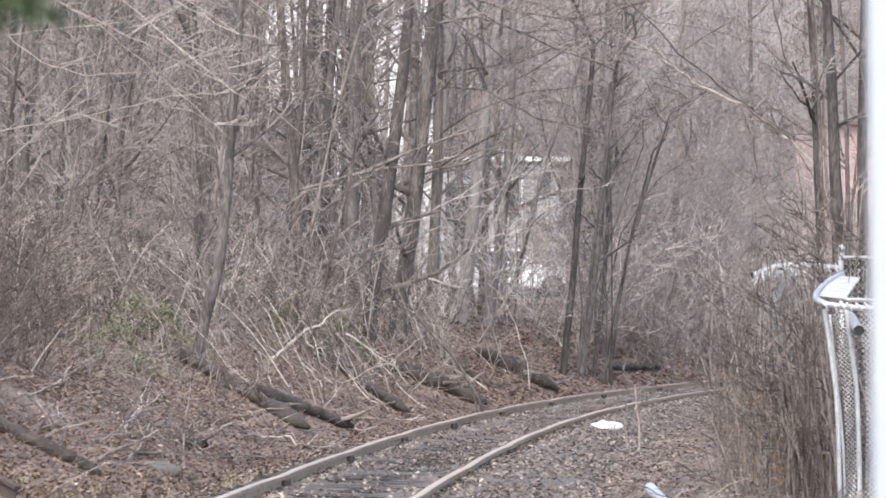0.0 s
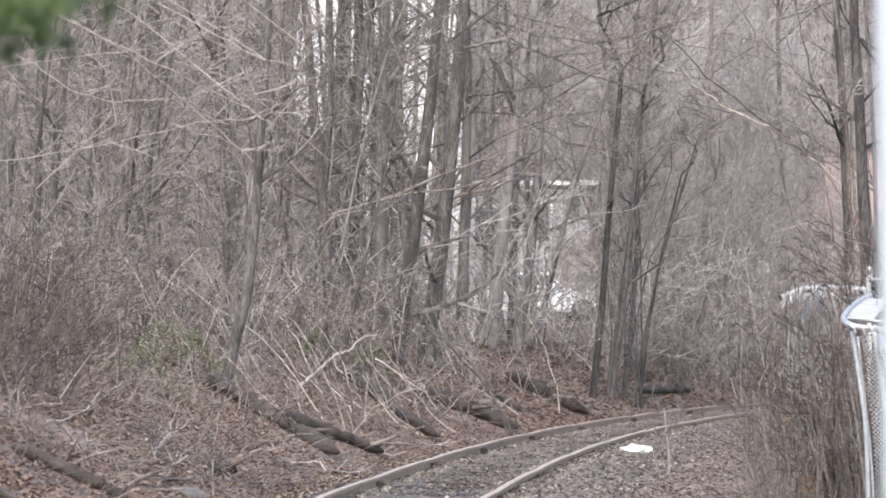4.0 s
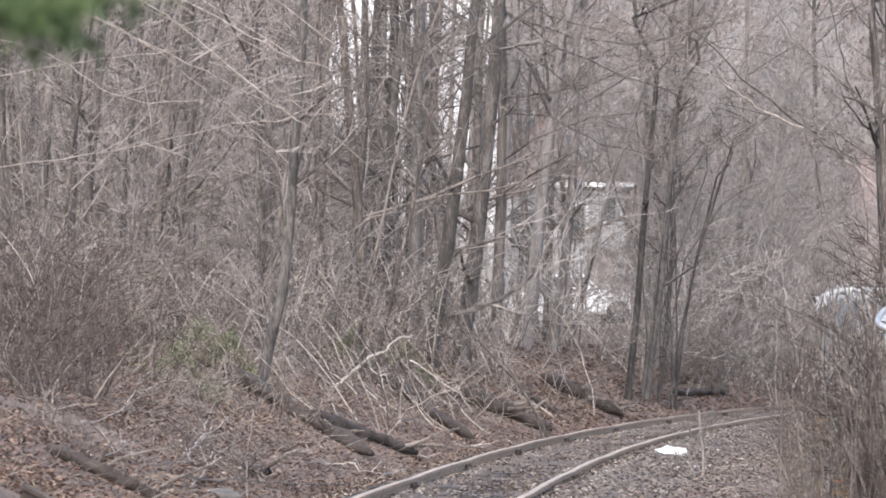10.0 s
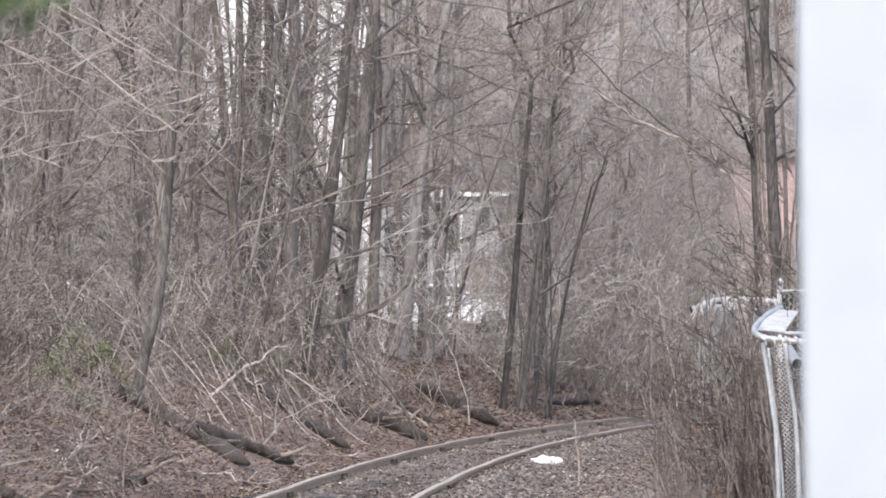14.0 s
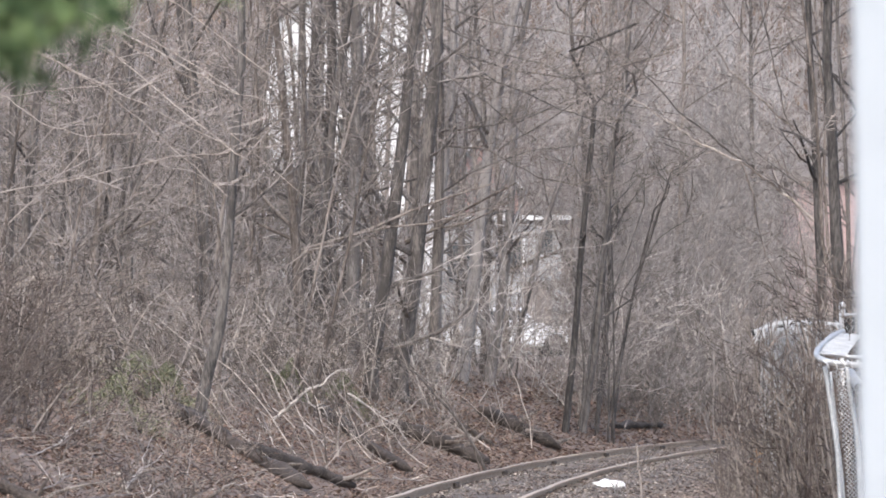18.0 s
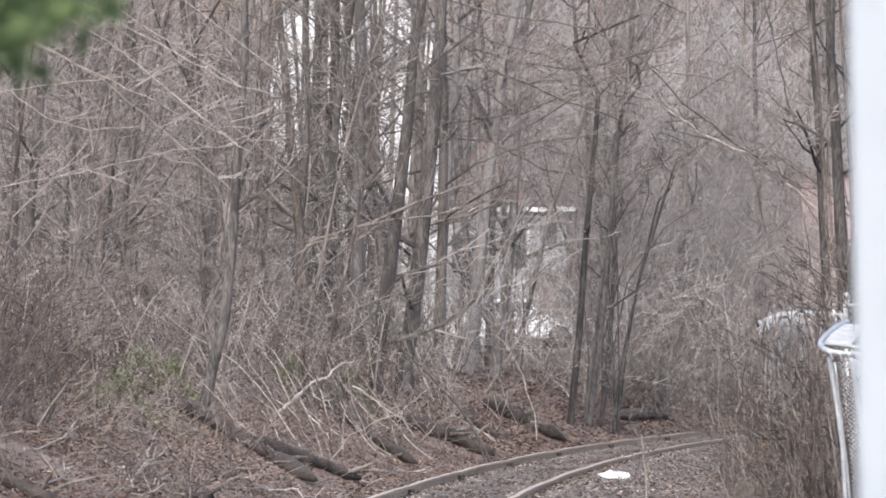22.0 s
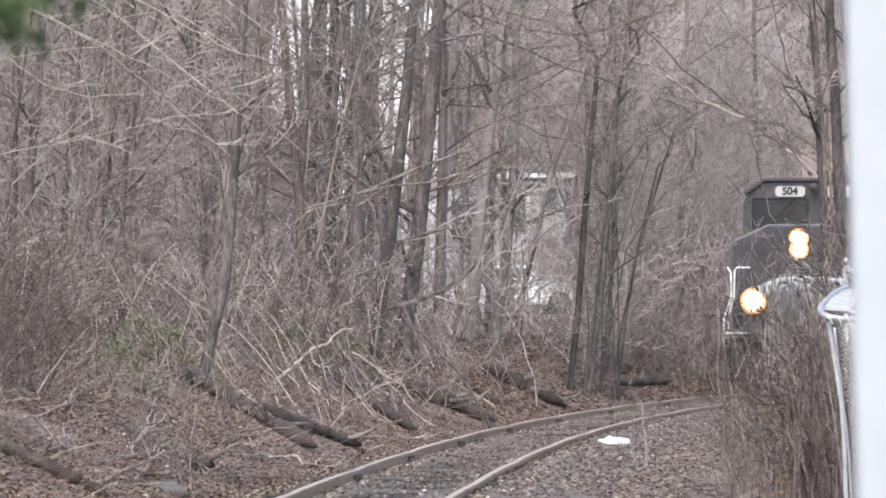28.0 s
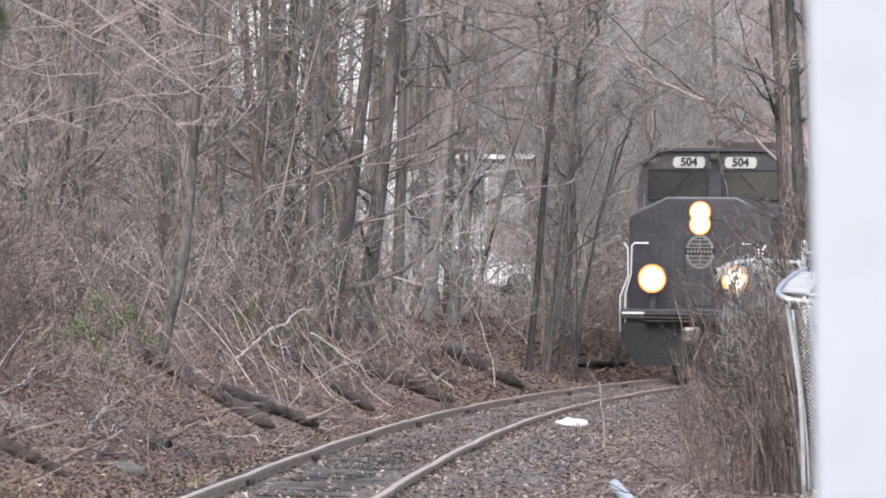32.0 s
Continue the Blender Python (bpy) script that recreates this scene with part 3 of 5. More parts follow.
# ---- limbs that reach far out from a tree ----
def reach(tree, points, r, seed, twig_count=10, twig_length=0.7, bark=None, label="", twig=None):
    rng = random.Random(seed)
    inv = tree.matrix_world.inverted()
    line = [inv @ Vector(p) for p in points]
    fine = []
    for a, b in zip(line, line[1:]):
        for k in range(4):
            fine.append(a.lerp(b, k / 4) + Vector((rng.uniform(-1, 1), 0, rng.uniform(-1, 1))) * r * 1.2)
    fine.append(line[-1])
    n = len(fine) - 1
    limb, twigs = Shape(), Shape()
    limb.tube(fine, [max(0.005, r * (1 - 0.7 * i / n)) for i in range(n + 1)], 6)
    ramify(twigs, twigs, rng, fine, r * 0.8, twig_count, twig_length, 0.05, 0.0, 2, 3)
    ob = part("limb", limb, bark or PALE_BARK, tree, label)
    tagged(part("spray", twigs, twig or TWIG, ob), kind="stuff")


twin = marked_tree("bare_tree", "slim leafless tree with long arching limbs behind the fence", [(5.64, 84.0, 2.38), (5.42, 84.0, 3.26), (5.37, 84.0, 4.30), (5.42, 84.0, 5.42)], 0.03, 31, 6, 1.2, 0.3, BARK, group=right_group)
reach(twin, [(5.37, 84.0, 3.46), (4.77, 84.0, 4.02), (4.16, 83.0, 4.39), (3.60, 83.0, 4.65), (3.21, 83.0, 4.94), (2.38, 83.0, 5.44)], 0.021, 1, 12, 0.9)
reach(twin, [(4.49, 84.0, 4.26), (4.21, 84.0, 4.46), (3.57, 84.0, 4.94), (3.09, 84.0, 5.41), (2.49, 84.0, 6.06)], 0.022, 2, 12, 0.9, DARK_BARK)
reach(twin, [(4.21, 84.0, 4.42), (4.33, 84.0, 4.10), (4.41, 84.0, 3.58), (4.54, 84.0, 3.10), (4.77, 84.0, 2.61)], 0.018, 3, 6, 0.5, BARK)
reach(twin, [(5.33, 84.0, 4.34), (4.91, 84.0, 4.86), (4.75, 84.0, 5.42), (4.62, 84.0, 5.98), (4.45, 84.0, 6.86)], 0.02, 4, 9, 0.8, DARK_BARK)
reach(twin, [(5.25, 84.0, 4.62), (4.53, 84.0, 5.26), (4.05, 84.0, 5.74), (3.73, 84.0, 6.22), (3.33, 84.0, 7.02)], 0.016, 5, 9, 0.8, BARK)

over = marked_tree("bare_tree", "leafless tree beside the bank with long pale overhanging limbs", [(-5.55, 58.0, 1.03), (-5.60, 58.0, 2.91), (-5.52, 58.0, 4.57), (-5.46, 58.0, 5.67)], 0.14, 32, 10, 1.6, 0.5, BARK)
for k, pts in enumerate((
        [(-5.50, 58.0, 5.45), (-4.55, 58.0, 4.90), (-3.78, 58.0, 4.56), (-3.12, 58.0, 4.22), (-2.51, 58.0, 3.93), (-1.90, 58.0, 3.58)],
        [(-5.30, 56.0, 5.48), (-3.65, 56.0, 5.05), (-2.71, 56.0, 4.46), (-2.23, 56.0, 4.21), (-1.70, 56.0, 3.89)],
        [(-5.40, 57.0, 5.44), (-3.44, 57.0, 5.00), (-2.57, 57.0, 4.50), (-2.08, 57.0, 4.23), (-1.68, 57.0, 4.11)],
        [(-5.74, 60.0, 4.67), (-4.82, 60.0, 4.50), (-4.42, 60.0, 4.30), (-4.08, 60.0, 4.04), (-3.62, 60.0, 3.90), (-3.11, 60.0, 3.94)],
        [(-5.61, 59.0, 4.95), (-4.07, 59.0, 4.73), (-3.39, 59.0, 4.34), (-3.00, 59.0, 4.00), (-2.61, 59.0, 3.67), (-2.16, 59.0, 3.26)],
        [(-5.84, 61.0, 4.14), (-4.79, 61.0, 4.31), (-4.21, 61.0, 4.40), (-3.39, 61.0, 4.48), (-3.04, 61.0, 4.52)],
        [(-5.77, 60.0, 3.18), (-4.48, 60.0, 3.35), (-3.57, 60.0, 3.50), (-2.77, 60.0, 3.70), (-2.19, 60.0, 3.73)])):
    reach(over, pts, 0.0125 if k < 3 else 0.0075, 40 + k, 14, 0.8, label="pale slender limb")
far_reach = random.Random(90)
for k in range(11):
    start = Vector((-5.50, 58.0, 5.45)) + Vector((far_reach.uniform(0, 2.4), far_reach.uniform(-3, 6), far_reach.uniform(-0.5, 0.9)))
    way = Vector((1, 0, far_reach.uniform(-0.75, -0.1))).normalized() * far_reach.uniform(2.5, 4.6)
    reach(over, [start + way * t + Vector((0, 0, 0.25 * math.sin(3 * t))) for t in (0, 0.3, 0.6, 1.0)], far_reach.uniform(0.005, 0.009), 140 + k, 14, 0.7, None if k % 3 else DARK_BARK, "pale slender limb" if k % 3 else "dark slender limb")

wide = marked_tree("bare_tree", "leafless tree with long dark limbs across the wood", [(-0.26, 114.0, 1.26), (-0.13, 114.0, 4.19), (-0.09, 114.0, 6.36), (-0.10, 114.0, 8.10)], 0.12, 33, 8, 1.6, 0.5)
for k, pts in enumerate((
        [(-0.10, 114.0, 6.04), (0.71, 113.0, 6.11), (1.46, 113.0, 6.21), (2.43, 113.0, 6.64), (3.40, 113.0, 6.97)],
        [(-0.15, 114.0, 5.28), (-1.55, 113.0, 4.81), (-3.06, 113.0, 4.49), (-4.35, 113.0, 4.28), (-5.85, 113.0, 3.95)],
        [(-0.10, 114.0, 6.80), (-1.44, 113.0, 6.32), (-2.63, 113.0, 6.11), (-3.92, 113.0, 6.05), (-5.21, 113.0, 5.46)],
        [(-0.09, 114.0, 7.23), (0.71, 113.0, 6.64), (1.14, 113.0, 6.27), (1.68, 113.0, 5.78)],
        [(-0.09, 114.0, 7.67), (1.25, 113.0, 7.18), (2.32, 113.0, 7.02), (3.62, 113.0, 7.29), (4.26, 113.0, 7.50)],
        [(-0.15, 114.0, 4.84), (0.71, 113.0, 5.35), (1.57, 113.0, 5.62), (2.76, 113.0, 5.78)],
        [(-0.13, 114.0, 6.47), (-0.90, 113.0, 5.89), (-1.87, 113.0, 5.78), (-3.27, 113.0, 5.46)],
        [(-0.09, 114.0, 8.10), (0.82, 113.0, 7.61), (1.89, 113.0, 7.29), (3.19, 113.0, 6.54), (4.48, 113.0, 6.32)],
        [(-0.09, 114.0, 8.43), (1.25, 113.0, 8.04), (2.76, 113.0, 7.83), (4.05, 113.0, 6.97), (5.45, 113.0, 6.75)],
        [(-0.11, 114.0, 7.88), (-1.12, 113.0, 7.50), (-2.41, 113.0, 6.97), (-3.81, 113.0, 6.86)],
        [(-0.13, 114.0, 5.82), (0.82, 113.0, 5.67), (1.79, 113.0, 5.14), (2.97, 113.0, 4.92)],
        [(-0.09, 114.0, 7.77), (1.02, 112.0, 6.92), (2.20, 112.0, 6.39), (3.26, 112.0, 6.07)], [(-0.09, 114.0, 7.34), (-1.00, 112.0, 6.71), (-1.96, 112.0, 6.44), (-3.03, 112.0, 6.39)],
        [(-0.10, 114.0, 6.25), (-0.90, 112.0, 5.32), (-1.96, 112.0, 5.05), (-3.14, 112.0, 4.95)], [(-0.09, 114.0, 7.01), (0.60, 112.0, 7.03), (1.56, 112.0, 6.71), (2.84, 112.0, 6.87)])):
    reach(wide, pts, 0.022, 60 + k, 40, 1.1, BLACK_BARK if k % 2 else DARK_BARK, twig=RED_TWIG if k % 3 == 1 else TWIG)


# ---- bushes and brambles ----
def make_bush(name, label, seed, stems, height, spread, lean, arch, r=0.007, twig_count=4, mat=None, wiggle=0.16, fan=0.6):
    rng = random.Random(seed)
    bush = thing(name, label, "bush")
    spray = Shape()
    for _ in range(stems):
        a, d = rng.uniform(0, 6.3), rng.uniform(0, spread)
        p = Vector((math.cos(a) * d, math.sin(a) * d, -0.15))
        way = Vector((lean[0] + rng.uniform(-fan, fan), lean[1] + rng.uniform(-fan, fan), 1))
        long = height * rng.uniform(0.3, 1.2)
        line = bent(rng, p, way, long, 8, wiggle, -arch * rng.uniform(0.2, 1.6))
        rr = r * rng.choice((0.6, 0.8, 1.0, 1.3, 1.9))
        stem = Shape()
        stem.tube(line, [rr * (1 - 0.65 * i / 8) for i in range(9)], 4, False)
        part("stem", stem, mat if mat in (HAZE_TWIG, DUSK_TWIG) else rng.choice((mat or RED_TWIG, mat or RED_TWIG, BARK, DARK_BARK if fan < 0.5 else (PALE_BARK if mat else TWIG))), bush)
        ramify(spray, spray, rng, line, rr * 1.4, twig_count, long * 0.32, 0.2, 0.02, 2, 3)
    tagged(part("spray", spray, mat or RED_TWIG, bush), kind="stuff")
    return bush


def set_out(bushes, places, rng, group, low=0.75, high=1.25, turn=40):
    for k, bush in enumerate(bushes):
        for i, (x, y) in enumerate(places[k::len(bushes)]):
            s = rng.uniform(low, high)
            m = pose(x, y, land(x, y), 0, 0, rng.uniform(-turn, turn))
            ob = copy_thing(bush, m) if i else bush
            ob.matrix_basis = m
            ob.scale = (s, s, s * rng.uniform(0.85, 1.15))
            tagged(ob, group=group)


def plant_brush():
    rng = random.Random(5)
    slope = [make_bush("bramble_bush", "leafless brown bramble arching down the bank", 300 + k, 12, 1.8, 1.0, (-0.15, -0.1), 0.06, 0.0085, 8, CANE if k == 0 else None, wiggle=0.2) for k in range(5)]
    places = []
    while len(places) < 86:
        y = rng.uniform(72, 128)
        x = track_x(y) - rng.uniform(3.4 if y > 96 else 4.9, 7.8)
        if -0.022 < x / y < -0.004 and y < 94:
            continue
        if -0.0573 < x / y < (-0.0453 if y > 82 else -0.0365) and y < 92:
            continue
        if x > -0.083 * y - 1 and not (0.001 < x / y < 0.0185 and y > 84):
            places.append((x, y))
    set_out(slope[:3], [p for p in places if p[0] / p[1] > -0.054], rng, "brambles on the bank")
    set_out(slope[3:], [p for p in places if p[0] / p[1] <= -0.054], rng, "brambles on the bank")
    upright = [make_bush("thicket_bush", "upright leafless shrub of many thin brown shoots", 320 + k, 14, 2.6, 0.45, (rng.uniform(-0.1, 0.1), 0), 0.0, 0.0075, 2, (None, None, DARK_TWIG, None, None)[k], 0.09, 0.16) for k in range(5)]
    places = []
    while len(places) < 52:
        y = rng.uniform(53, 90)
        x = y * (0.071 - 0.0245 * rng.random() ** 1.2)
        if x / y < 0.0485 and (y > 66 or len(places) % 3):
            continue
        if x - track_x(y) > 1.9 and not (y < 57 and 0.0535 < x / y < 0.0585):
            places.append((x, y))
    set_out(upright[:2], [(2.72, 56.5), (2.9, 60), (2.82, 58)] + [p for p in places if p[0] / p[1] < 0.0488], rng, "shrubs of the thicket by the fence", 0.3, 0.55)
    set_out(upright[2:], [(3.43, 56.2), (3.52, 56.4), (3.6, 56.8), (3.7, 56.5)] + [p for p in places if p[0] / p[1] >= 0.0488], rng, "shrubs of the thicket by the fence", 0.45, 1.1)
    tall = [make_bush("thicket_bush", "tall leafless shrub of thin shoots before the fence", 330 + k, 15, 2.6, 0.3, (0.02, 0), 0.0, 0.0075, 3, None, 0.09, 0.14) for k in range(2)]
    set_out(tall, [(3.24, 56.7), (3.31, 56.3), (3.37, 56.9), (3.18, 56.5), (3.28, 57.1)], rng, "shrubs of the thicket by the fence", 0.8, 1.0)
    far = [make_bush("scrub_bush", "leafless grey-brown scrub at the edge of the wood", 340 + k, 7, 2.8, 1.3, (0.0, 0), 0.02, 0.011, 11, SCRUB_TWIG) for k in range(4)]
    places = []
    while len(places) < 88:
        y = rng.uniform(104, 185)
        x = rng.uniform(-0.08, 0.082) * y
        if abs(x - track_x(y)) > 3.0 and not (-0.004 < x / y < 0.0215 and y > 100) and not (-0.024 < x / y < -0.004 and rng.random() < 0.6):
            places.append((x, y))
    while len(places) < 104:
        y = rng.uniform(122, 150)
        places.append((track_x(y) - rng.uniform(2.4, 6.0), y))
    set_out(far, places, rng, "scrub in the wood", 0.6, 1.5, 180)
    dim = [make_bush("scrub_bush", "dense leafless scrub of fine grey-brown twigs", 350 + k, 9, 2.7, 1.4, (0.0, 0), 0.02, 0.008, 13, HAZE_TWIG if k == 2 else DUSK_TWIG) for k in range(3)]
    places = []
    while len(places) < 44:
        y = rng.uniform(119, 150)
        x = track_x(y) - rng.uniform(2.6, 9)
        if 0.03 < x / y < 0.066:
            places.append((x, y))
    while len(places) < 66:
        y = rng.uniform(186, 208)
        places.append((y * rng.uniform(0.05, 0.078), y))
    set_out(dim, places, rng, "dense scrub beside the curve", 0.7, 1.35, 180)
    shrub = [make_bush("dark_shrub", "dark leafless shrub at the top of the bank", 380 + k, 22, 2.2, 0.6, (0.15, 0), 0.02, 0.009, 7, DARK_TWIG, 0.14, 0.5) for k in range(2)]
    set_out(shrub, [(-5.5, 62), (-5.1, 65), (-4.9, 61), (-5.3, 68), (-4.6, 64), (-5.9, 70), (-4.7, 60), (-5.2, 63.5), (-4.9, 67), (-5.6, 72)], rng, "dark shrubs on the bank", 0.55, 0.9, 180)
    low = [make_bush("bramble_bush", "low tangle of dry brown stems on the bank foot", 360 + k, 11, 1.0, 0.6, (0.3, -0.3), 0.12, 0.006, 4, None) for k in range(3)]
    places = []
    while len(places) < 26:
        y = rng.uniform(50, 84)
        x = track_x(y) - rng.uniform(2.3, 5.2)
        if x > -0.08 * y and (y < 68 or x < -0.035 * y):
            places.append((x, y))
    set_out(low[:2], places, rng, "brambles on the bank", 0.5, 1.1, 180)
    places = []
    while len(places) < 12:
        y = rng.uniform(92, 122)
        places.append((track_x(y) - rng.uniform(2.2, 5.0), y))
    set_out(low[2:], places, rng, "brambles on the bank", 0.6, 1.3, 180)


plant_brush()


# ---- fallen logs and branches ----
def make_log(line, r, seed):
    rng = random.Random(seed)
    at = [Vector((x, y, land(x, y) + r * 0.75)) for x, y in line]
    pts = []
    for a, b in zip(at, at[1:]):
        for i in range(5):
            p = a.lerp(b, i / 5)
            p.z = max(p.z, land(p.x, p.y) + r * 0.65)
            pts.append(p + Vector((rng.uniform(-0.15, 0.15), 0, rng.uniform(-0.15, 0.15))) * r - at[0])
    pts.append(at[-1] - at[0])
    n = len(pts) - 1
    log = thing("fallen_log", "dark rotten log lying down the leaf-covered bank", "log", Matrix.Translation(at[0]), "fallen logs")
    body = Shape()
    body.tube(pts, [r * rng.uniform(0.75, 1.15) * (1.05 - 0.45 * i / n) * (0.35 if i in (0, n) else 1) for i in range(n + 1)], 12)
    for i, v in enumerate(body.v):
        body.v[i] = v + Vector((noise.noise(v * 7), 0, noise.noise(v * 5 + Vector((3, 0, 0))))) * r * 0.55
    part("stem", body, ROTTEN, log, smooth=True)
    for k in range(3):
        p, d = along(pts, rng.uniform(0.15, 0.9))
        stub = Shape()
        way = bent(rng, p, aside(rng, d, 0.7) + Vector((0, 0, 0.5)), rng.uniform(0.25, 0.7), 4, 0.2, 0)
        stub.tube(way, [r * 0.3, r * 0.25, r * 0.2, r * 0.14, r * 0.08], 6)
        part("branch_stub", stub, BARK, log)
    cover = Shape()
    for _ in range(9 * len(line)):
        p, d = along(pts, rng.random())
        leafy(cover, rng, p + Vector((rng.gauss(0, 0.6) * r, rng.gauss(0, 0.6) * r, r * rng.uniform(0.7, 1.0))), rng.uniform(0.02, 0.04))
    tagged(part("leaf_cover", cover, BANK_LEAF, log, "dead leaves caught on the log"), kind="stuff")


LOGS = (
    ([(-3.80, 79.7), (-2.75, 77.2), (-1.68, 74.9)], 0.135),
    ([(-2.64, 77.8), (-1.95, 78.7), (-1.22, 79.4)], 0.115),
    ([(-2.05, 95.5), (-1.29, 91.9), (-0.5, 88.4)], 0.125),
    ([(-0.97, 98.6), (-0.15, 98.5), (0.72, 98.7)], 0.15),
    ([(0.61, 110.2), (1.35, 110.4), (2.15, 110.4)], 0.16),
    ([(-4.15, 53.7), (-3.60, 53.6), (-3.10, 53.7)], 0.075),
    ([(3.36, 122.2), (4.06, 125.3), (4.76, 128.4)], 0.09),
    ([(-0.06, 105.4), (0.40, 104.6), (0.83, 104.0)], 0.08),
    ([(-2.75, 62.8), (-2.67, 63.8), (-2.55, 64.0)], 0.07))
for k, (line, r) in enumerate(LOGS):
    make_log(line, r, 500 + k)


def dead_branch(points, r, seed, mat=None, forks=2):
    """A crooked dead branch that lies over the litter."""
    rng = random.Random(seed)
    base = Vector(points[0])
    raw = [Vector(p) - base for p in points]
    line = []
    for a, b in zip(raw, raw[1:]):
        for i in range(4):
            line.append(a.lerp(b, i / 4) + Vector((rng.gauss(0, 1), rng.gauss(0, 1), rng.gauss(0, 1))) * 0.014)
    line.append(raw[-1])
    n = len(line) - 1
    branch = thing("fallen_branch", "crooked pale dead branch lying on the bank", "branch", Matrix.Translation(base), "fallen branches")
    s = Shape()
    s.tube(line, [r * (1 - 0.6 * i / n) * rng.uniform(0.85, 1.15) for i in range(n + 1)], 6)
    part("stem", s, mat or CANE, branch)
    t = Shape()
    ramify(t, t, rng, line, r * 0.6, forks * 2, 0.3, 0.3, 0.02, 3, 3)
    tagged(part("spray", t, mat or CANE, branch), kind="stuff")


for k, (pts, r, mat) in enumerate((
        ([(-2.5, 86.2, 0.78), (-2.24, 86.0, 1.0), (-2.0, 86.0, 1.22), (-1.82, 86.0, 1.28), (-1.62, 86.0, 1.47), (-1.42, 86.0, 1.5)], 0.034, BLEACHED), ([(-2.05, 86.0, 1.18), (-1.95, 86.0, 1.02), (-1.76, 86.0, 0.92), (-1.66, 86.0, 0.72)], 0.02, BLEACHED), ([(-1.45, 88.0, 1.15), (-1.1, 88.0, 0.9), (-0.8, 88.0, 0.72), (-0.55, 88.0, 0.42)], 0.018, BLEACHED), ([(-3.28, 60.5, 0.33), (-3.32, 64.7, 0.49), (-3.54, 71.8, 0.74)], 0.014, None), ([(-3.31, 60.8, 0.36), (-3.27, 64.2, 0.45), (-3.28, 69.7, 0.57)], 0.016, None),
        ([(-3.02, 56.5, 0.10), (-3.05, 61.3, 0.24), (-3.05, 66.5, 0.39)], 0.015, None), ([(-3.44, 56.9, 0.30), (-3.24, 59.7, 0.29), (-3.06, 61.6, 0.26), (-2.94, 61.8, 0.20)], 0.014, None), ([(-2.57, 67.7, 0.20), (-2.38, 70.9, 0.18)], 0.016, None),
        ([(-1.94, 71.7, 0.01), (-1.79, 71.3, -0.07), (-1.54, 72.3, -0.14)], 0.018, None), ([(-1.53, 72.2, -0.16), (-1.29, 75.4, -0.17)], 0.018, None), ([(-2.36, 68.1, 0.10), (-2.10, 70.2, 0.04), (-1.93, 71.2, -0.01)], 0.014, None),
        ([(-3.18, 56.2, 0.18), (-2.77, 60.2, 0.09), (-2.33, 63.7, -0.03), (-1.80, 67.9, -0.16)], 0.016, BARK), ([(-2.19, 90.6, 0.74), (-1.96, 88.8, 0.57), (-1.73, 85.9, 0.37)], 0.018, None), ([(-2.03, 93.1, 0.77), (-1.82, 91.6, 0.61), (-1.64, 89.5, 0.44)], 0.016, None),
        ([(-3.37, 92.6, 1.39), (-2.95, 90.1, 1.07), (-2.51, 83.9, 0.63), (-2.22, 79.7, 0.37)], 0.016, None), ([(-2.75, 86.4, 0.83), (-2.51, 83.9, 0.63), (-2.37, 81.2, 0.49)], 0.014, None), ([(-1.65, 94.2, 0.64), (-1.18, 92.5, 0.37)], 0.018, None), ([(-1.52, 94.7, 0.61), (-1.33, 96.8, 0.62), (-1.17, 99.1, 0.70)], 0.012, None),
        ([(-1.09, 109.7, 1.32), (-0.66, 108.1, 1.07), (-0.25, 107.2, 0.85), (0.16, 105.7, 0.58)], 0.018, None), ([(-1.28, 79.8, -0.03), (-1.06, 80.1, -0.12)], 0.018, None), ([(-0.77, 85.7, -0.05), (-0.33, 87.8, -0.15)], 0.014, None), ([(-2.59, 79.0, 0.50), (-2.37, 79.9, 0.44)], 0.014, None), ([(-4.18, 58.2, 0.70), (-4.08, 60.8, 0.71), (-4.13, 67.4, 0.88)], 0.014, None),
        ([(-3.79, 54.9, 0.43), (-3.76, 57.7, 0.48), (-3.54, 60.5, 0.46)], 0.013, None), ([(-3.51, 81.1, 0.97), (-3.18, 80.7, 0.82), (-2.72, 76.3, 0.49)], 0.014, None), ([(0.74, 102.6, 0.12), (0.31, 103.9, 0.40), (-0.04, 104.7, 0.59)], 0.02, None))):
    dead_branch(pts, r * 0.8, 540 + k, mat)


# pale and dark dead stems that lean out over the bank
def leaning_stem(a, b, r, seed, mat, arc=0.0):
    rng = random.Random(seed)
    foot = Vector(a)
    foot.z = min(foot.z, land(foot.x, foot.y) + 0.05)
    line = bent(rng, Vector((0, 0, -0.1)), Vector(b) - foot, (Vector(b) - foot).length, 6, 0.12, 0.0)
    if arc:
        top = Vector(b) - foot
        low = rng.random() < 0.45
        knee = Vector((top.x * (0.75 if low else 0.2), top.y * 0.5, top.z * (0.2 if low else 0.8))) * arc + top * 0.5 * (1 - arc)
        line = [(knee * (2 * t * (1 - t)) + top * (t * t)) + Vector((rng.uniform(-1, 1), 0, rng.uniform(-1, 1))) * 0.03 for t in [i / 6 for i in range(7)]]
    stem = thing("leaning_stem", "dead leaning stem that hangs over the bank", "branch", Matrix.Translation(foot), "leaning dead stems")
    s, t = Shape(), Shape()
    s.tube(line, [r * (1 - 0.6 * i / 6) for i in range(7)], 6)
    part("stem", s, mat, stem)
    ramify(t, t, rng, line, r, 5, 0.5, 0.3, 0, 2, 3)
    tagged(part("spray", t, TWIG, stem), kind="stuff")


